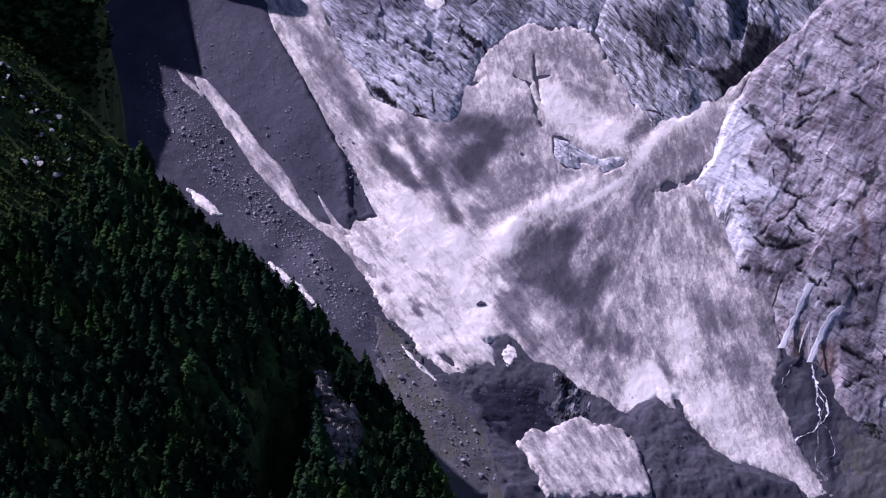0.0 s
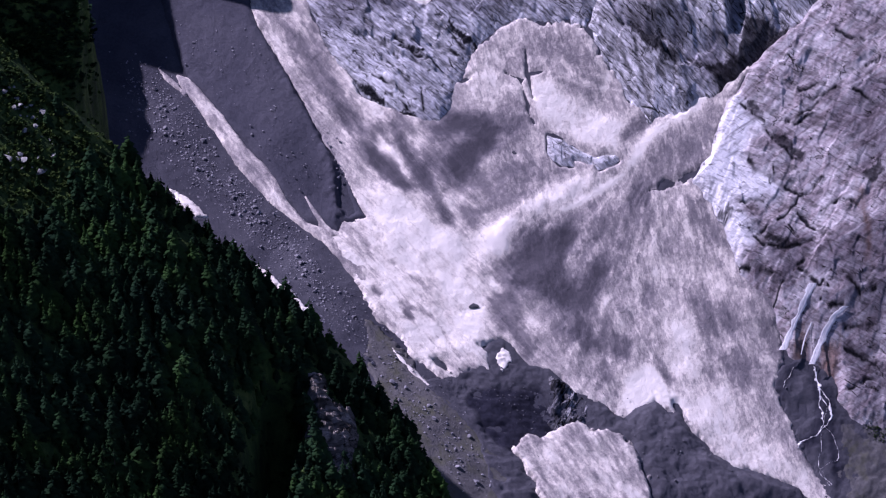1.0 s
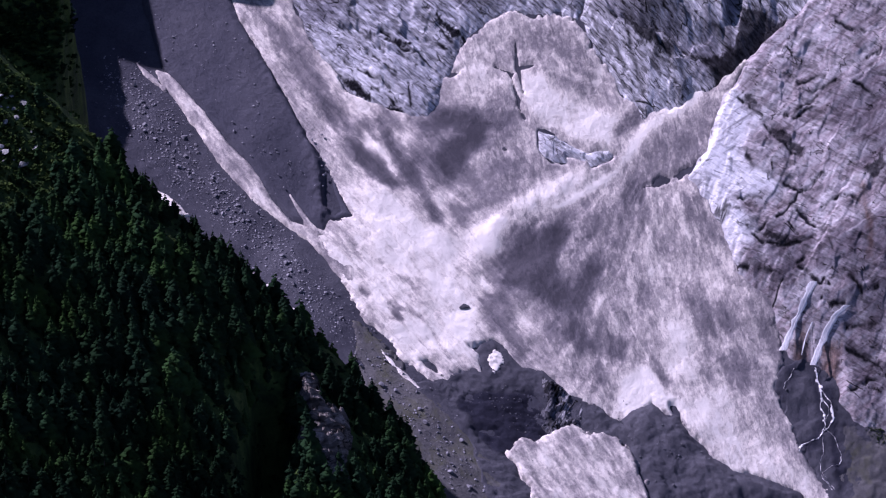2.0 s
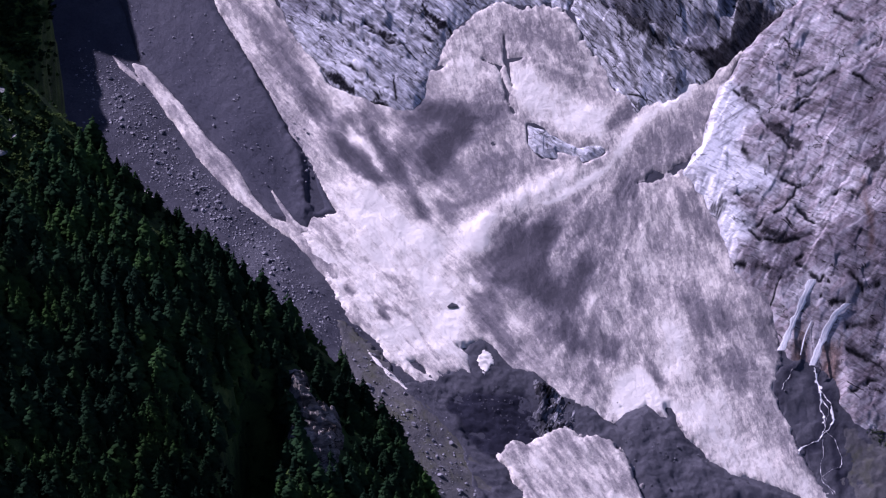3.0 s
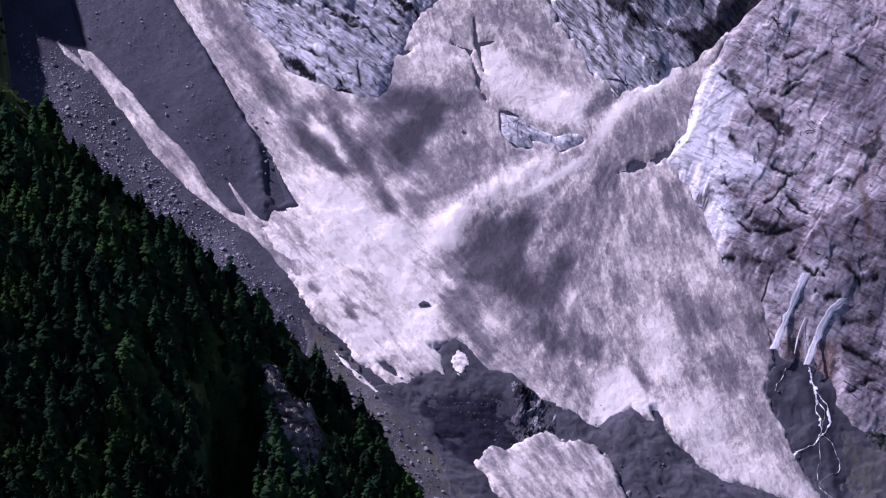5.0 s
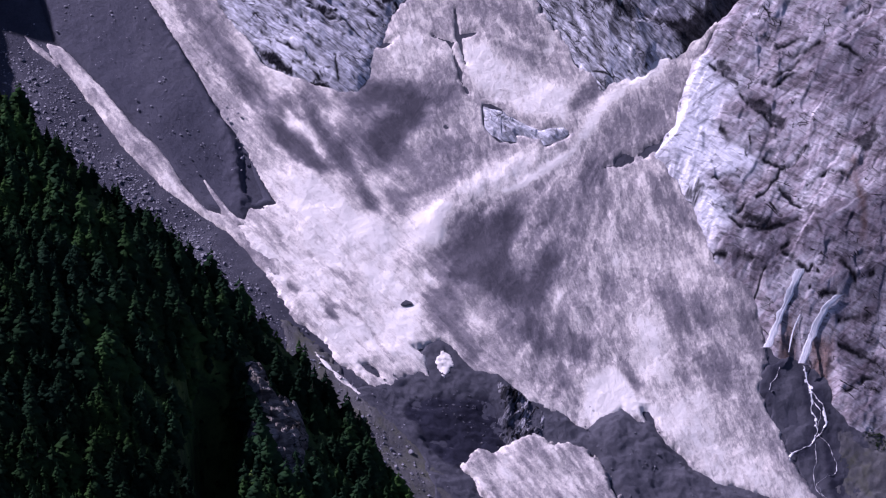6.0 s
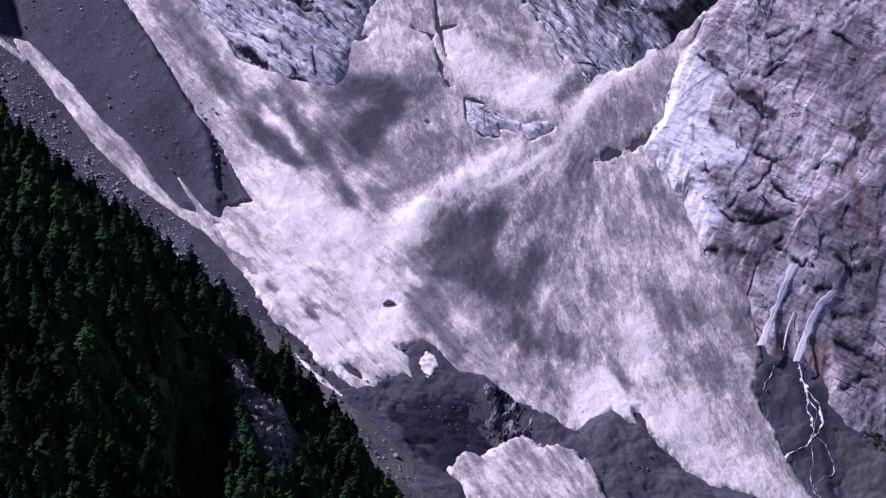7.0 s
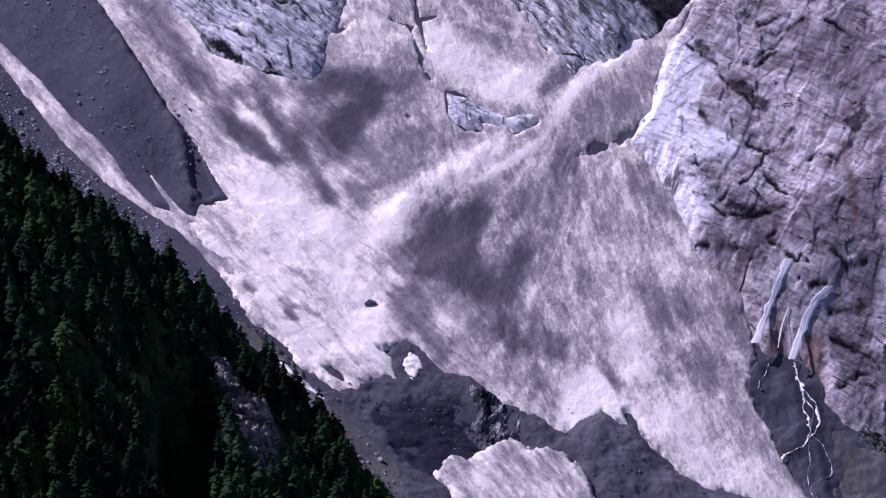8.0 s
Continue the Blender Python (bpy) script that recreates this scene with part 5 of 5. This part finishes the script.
STONES = [stone_mesh("boulder", k, BOULDER) for k in range(7)]
LICHEN = plain_mat("lichened_boulder_stone", (0.09, 0.092, 0.082), (0.4, 0.4, 0.39), 1.4)
MEADOW_STONES = [stone_mesh("boulder", 20 + k, LICHEN) for k in range(5)]
DARK_STONES = [stone_mesh("boulder", k, DARK_STONE_MAT) for k in range(4)]


def scatter(path, spread, count, lo, hi, height, label, group, meshes=STONES):
    pts = [Vector(p) for p in path]
    for _ in range(count):
        k = random.randrange(len(pts) - 1)
        p = pts[k].lerp(pts[k + 1], random.random())
        x, y = p.x + random.gauss(0, spread), p.y + random.gauss(0, spread * 0.8)
        s = lo + (hi - lo) * random.random() ** 2.2
        z = float(height(np.array([x]), np.array([y]))[0])
        ob = new("boulder", random.choice(meshes))
        ob.matrix_basis = Matrix.LocRotScale((x, y, z + 0.16 * s), Euler((random.uniform(-0.4, 0.4), random.uniform(-0.4, 0.4), random.uniform(0, 6.28))),
                                             (s * random.uniform(0.8, 1.4), s, s * random.uniform(0.7, 1.1)))
        tagged(ob, label, "boulder", group)


def scree_top(x, y):
    return slope_height(x, y) + 1.1


def bank_top(x, y):
    return slope_height(x, y) + 0.25 + lobe_detail(x, y)


def low_ground(x, y):
    return ground_height(x, y) - 0.05


def meadow_ground(x, y):
    return spur_height(x, y)


scatter([(-100.0, 51.6), (-91.4, 39.9), (-83.4, 30.6)], 3.6, 80, 0.6, 2.0, low_ground, "pale grey boulder on a gravel slope", "boulders on the gravel slope")
scatter([(-83.4, 30.6), (-69.9, 19.6), (-63.3, 12.5), (-54.5, 5.1), (-44.8, -7.7), (-38.5, -13.6)], 3.4, 120, 0.6, 2.0, low_ground, "pale grey boulder on a gravel slope", "boulders on the gravel slope")
scatter([(-90.4, 74.0), (-86.8, 65.4)], 1.3, 10, 0.5, 1.3, scree_top, "small grey boulder on a smooth scree fan", "boulders on the scree fan")
scatter([(-74.4, 73.0), (-68.5, 65.6), (-62.6, 58.2)], 2.0, 9, 0.5, 1.2, scree_top, "small grey boulder on a smooth scree fan", "boulders on the scree fan")
scatter([(-63.9, 49.0), (-49.4, 45.0), (-44.4, 36.2), (-40.9, 22.2)], 1.5, 16, 0.5, 1.3, scree_top, "small grey boulder on a smooth scree fan", "boulders on the scree fan")
scatter([(-29.1, -18.3), (-19.7, -34.9), (-7.4, -46.1), (0.1, -60.4)], 3.6, 38, 0.5, 2.6, bank_top, "pale boulder on a mossy gravel bank", "boulders on the moraine")
scatter([(1.7, -25.4), (17.1, -26.6), (32.6, -29.7), (26.5, -21.5)], 3.5, 18, 0.4, 1.5, silt_top, "grey boulder on dark debris", "boulders on the debris", DARK_STONES)
scatter([(90.9, -16.5), (95.1, -22.9), (99.4, -31.2)], 2.2, 8, 0.4, 1.0, silt_top, "grey boulder on dark debris", "boulders on the debris", DARK_STONES)
scatter([(29.2, -29.1), (31.3, -30.3)], 0.5, 3, 1.4, 3.0, silt_top, "grey boulder on dark debris", "boulders on the debris")
scatter([(55.8, -31.6), (60.2, -38.2), (68.1, -35.5)], 3.0, 9, 0.4, 1.3, silt_top, "grey boulder on dark debris", "boulders on the debris", DARK_STONES)
scatter([(-123.6, -84.9), (-118.2, -92.3), (-112.5, -91.4)], 2.2, 24, 0.8, 3.4, meadow_ground, "pale weathered boulder in alpine grass", "boulders in the meadow", MEADOW_STONES)
scatter([(-114.8, -116.2), (-111.1, -112.2), (-107.4, -108.1)], 1.8, 15, 0.8, 3.6, meadow_ground, "pale weathered boulder in alpine grass", "boulders in the meadow", MEADOW_STONES)
scatter([(-123.2, -87.5), (-113.9, -91.9), (-106.3, -105.1), (-96.9, -100.1)], 5.5, 20, 0.6, 2.6, meadow_ground, "pale weathered boulder in alpine grass", "boulders in the meadow", MEADOW_STONES)
scatter([(-92.9, -91.1), (-75.0, -98.3), (-56.2, -107.2)], 4.0, 6, 0.5, 1.2, meadow_ground, "pale weathered boulder in alpine grass", "boulders in the meadow", MEADOW_STONES)

tiny = [(np.array([v.co[:] for v in me.vertices]), np.array([p.vertices[:] for p in me.polygons])) for me in (stone_mesh("stone", 40 + k, BOULDER, 1) for k in range(4))]
chips = []
for path, spread, count, top in (([(-102.7, 57.6), (-83.4, 30.6), (-60.9, 11.2), (-35.3, -16.5)], 5.5, 5000, low_ground), ([(-29.1, -18.3), (-16.7, -33.6), (-4.4, -48.9), (1.6, -61.6)], 4.5, 500, bank_top),
                                 ([(-89.1, 73.2), (-74.0, 61.0), (-58.9, 41.4), (-45.8, 26.5)], 6.0, 260, scree_top)):
    k = rng.integers(len(path) - 1, size=count)
    f, size = rng.random(count), 0.2 + 1.0 * rng.random(count) ** 5
    p = np.array(path)
    x = p[k, 0] * (1 - f) + p[k + 1, 0] * f + rng.normal(0, spread, count)
    y = p[k, 1] * (1 - f) + p[k + 1, 1] * f + rng.normal(0, spread * 0.8, count)
    z = top(x, y) + 0.02
    chips += [(int(rng.integers(4)), x[i], y[i], z[i], rng.uniform(0, 6.28), size[i], size[i]) for i in range(count)]
tagged(new("stones", joined("stones", tiny, chips, BOULDER)), "loose grey stones strewn over gravel", "stones", kind="stuff")

grit = []
for path, count in (([(-13.6, -30.4), (1.7, -25.4), (17.1, -26.6), (26.3, -34.3)], 240), ([(41.9, -29.5), (55.9, -27.3), (63.5, -33.4), (78.9, -36.9)], 160)):
    k, f = rng.integers(len(path) - 1, size=count), rng.random(count)
    p = np.array(path)
    x = p[k, 0] * (1 - f) + p[k + 1, 0] * f + rng.normal(0, 4.5, count)
    y = p[k, 1] * (1 - f) + p[k + 1, 1] * f + rng.normal(0, 3.6, count)
    z, size = silt_top(x, y), 0.25 + 0.7 * rng.random(count) ** 3
    grit += [(int(rng.integers(4)), x[i], y[i], z[i], rng.uniform(0, 6.28), size[i], size[i]) for i in range(count)]
tagged(new("stones", joined("stones", tiny, grit, DARK_STONE_MAT)), "dark stones strewn over wet debris", "stones", kind="stuff")

DARK_STONE = stone_mesh("dark_boulder", 77, SILT, 3)
x, y = [(-0.1, -0.9)][0]
lone = new("boulder", DARK_STONE)
lone.matrix_basis = Matrix.LocRotScale(at_slope(x, y, 0.5 + float(snow_detail(np.array([x]), np.array([y]))[0])), Euler((0.6, 0, 0.1)), (4.4, 2.0, 1.3))
tagged(lone, "flat dark boulder lying on pale snow", "boulder")

mid_x, mid_y = (sum(p[k] for p in ROCK_WINDOW) / len(ROCK_WINDOW) for k in (0, 1))
bare = sheet("bare_rock", [(mid_x + 0.93 * (px - mid_x), mid_y + 0.8 * (py - mid_y)) for px, py in ROCK_WINDOW], 0.1, 1.0, SLAB, detail=lambda x, y: 0.35 + rock_relief(x, y, -30, 3.0, 0.3, 651), step=(0.3, 0.25), smooth=False, seed=31, ragged=0.3, attrs={"scoured": lambda x, y: 0.55 + 0.5 * fbm(x / 3, y / 3, 4, 0.6, 655)})
tagged(bare, "pale blue-grey rock bared in a snow hole", "rock")


# ---- water ----
def rock_top(x, y):
    return slope_height(x, y) + 1.35 + cliff_detail(x, y)


def ribbon(name, path, wide, top, lift, seed, parent, wiggle=0.0, off=0.0, span=0.0, arch=0.03, broken=False, grow=0.45):
    """A band of water, arched in section, that runs down a path over the rock."""
    p = np.array(path, dtype=float)
    seg = np.concatenate([[0], np.cumsum(np.hypot(*np.diff(p, axis=0).T))])
    n = max(12, int(seg[-1] / 0.28))
    s = np.linspace(0, seg[-1], n)
    x, y = np.interp(s, seg, p[:, 0]), np.interp(s, seg, p[:, 1])
    for _ in range(3):
        x[1:-1], y[1:-1] = (x[:-2] + x[1:-1] + x[2:]) / 3, (y[:-2] + y[1:-1] + y[2:]) / 3
    x = x + wiggle * fbm(s / 2.0, 0 * s + seed, 3, 0.5, seed) * (0.0 if span else 1.0)
    w = wide * np.clip(0.75 + 0.9 * fbm(s / 1.2, 0 * s, 3, 0.6, seed + 5), 0.15, 2) * (0.875 + grow * (s / s[-1] - 0.5))
    verts, faces = [], []
    across = np.linspace(-1, 1, 6)
    span = span or wide
    z = np.mean([top(x + a * span / 2, y) for a in across], axis=0)
    x = x + off
    for _ in range(3):
        z[1:-1] = (z[:-2] + z[1:-1] + z[2:]) / 3
    for i in range(n):
        for a in across:
            verts.append((x[i] + a * w[i] / 2, y[i] - 0.06 * (1 - a * a), z[i] + lift + arch * wide * (1 - a * a) - 0.8 * arch * abs(a)))
    foam = fbm(s[:, None] / 0.7 + 0 * across, 0.9 * across + 0 * s[:, None], 3, 0.6, seed + 8)
    for i in range(n - 1):
        for k in range(5):
            if broken and k != 2 and min(foam[i, k], foam[i, min(max(k, 1), 3)]) < 0.04:
                continue
            q = 6 * i + k
            faces.append((q, q + 1, q + 7, q + 6))
    return part(name, mesh_of(name, np.array(verts), np.array(faces), WATER), parent)


def waterfall(path, strands, wide, label):
    root = new("waterfall")
    root.location = at_slope(*path[-1])
    back = Matrix.Translation(-root.location)
    for k in range(strands):
        off = (k - (strands - 1) / 2) * wide * 0.5
        ob = ribbon("water_strand", path, wide * 1.5, rock_top, 0.55, 700 + 13 * k + int(abs(path[0][0])), root, 0.25, off, strands * wide * 0.55, grow=-0.15)
        ob.matrix_local = back
    return tagged(root, label, "waterfall")


waterfall(FALLS[0], 2, 1.2, "white waterfall sliding down a steep cliff")
waterfall(FALLS[1], 3, 1.0, "broad white waterfall dropping onto a gravel apron")
waterfall(FALLS[2], 2, 0.24, "thin faint waterfall between two larger ones")


def apron_top(x, y):
    return slope_height(x, y) + 0.35 + silt_detail(x, y)


stream = new("stream")
stream.location = at_slope(101.8, -10.6)
CHANNELS = (
    ([(101.5, -10.1), (102.6, -12.9), (103.4, -15.4)], 1.3),
    ([(103.3, -14.9), (103.6, -17.7), (104.1, -20.6), (104.3, -22.9), (103.1, -25.4), (99.8, -26.5), (97.9, -27.6), (96.8, -29.3)], 0.95),
    ([(103.5, -14.7), (105.2, -16.8), (107.0, -19.1), (106.5, -21.4), (105.1, -23.3), (103.1, -25.4)], 0.95),
    ([(104.9, -23.3), (107.0, -25.1), (108.4, -27.6), (109.2, -30.4), (105.1, -32.1), (103.3, -33.1), (105.2, -35.2), (106.6, -37.1)], 0.26),
    ([(104.2, -25.4), (104.1, -27.8), (102.7, -30.5), (102.9, -32.9), (104.3, -35.1), (106.0, -37.1)], 0.24),
    ([(96.1, -10.5), (94.5, -12.8), (92.8, -14.8)], 0.2),
    ([(103.7, -16.3), (105.4, -18.7), (105.0, -21.0), (104.6, -23.0)], 0.45),
)
for k, (path, wide) in enumerate(CHANNELS):
    ob = ribbon("channel", path, wide, apron_top, 0.12, 760 + k, stream, 0.7, arch=0.06, broken=True)
    ob.matrix_local = Matrix.Translation(-stream.location)
tagged(stream, "braided white mountain stream over dark gravel", "stream")
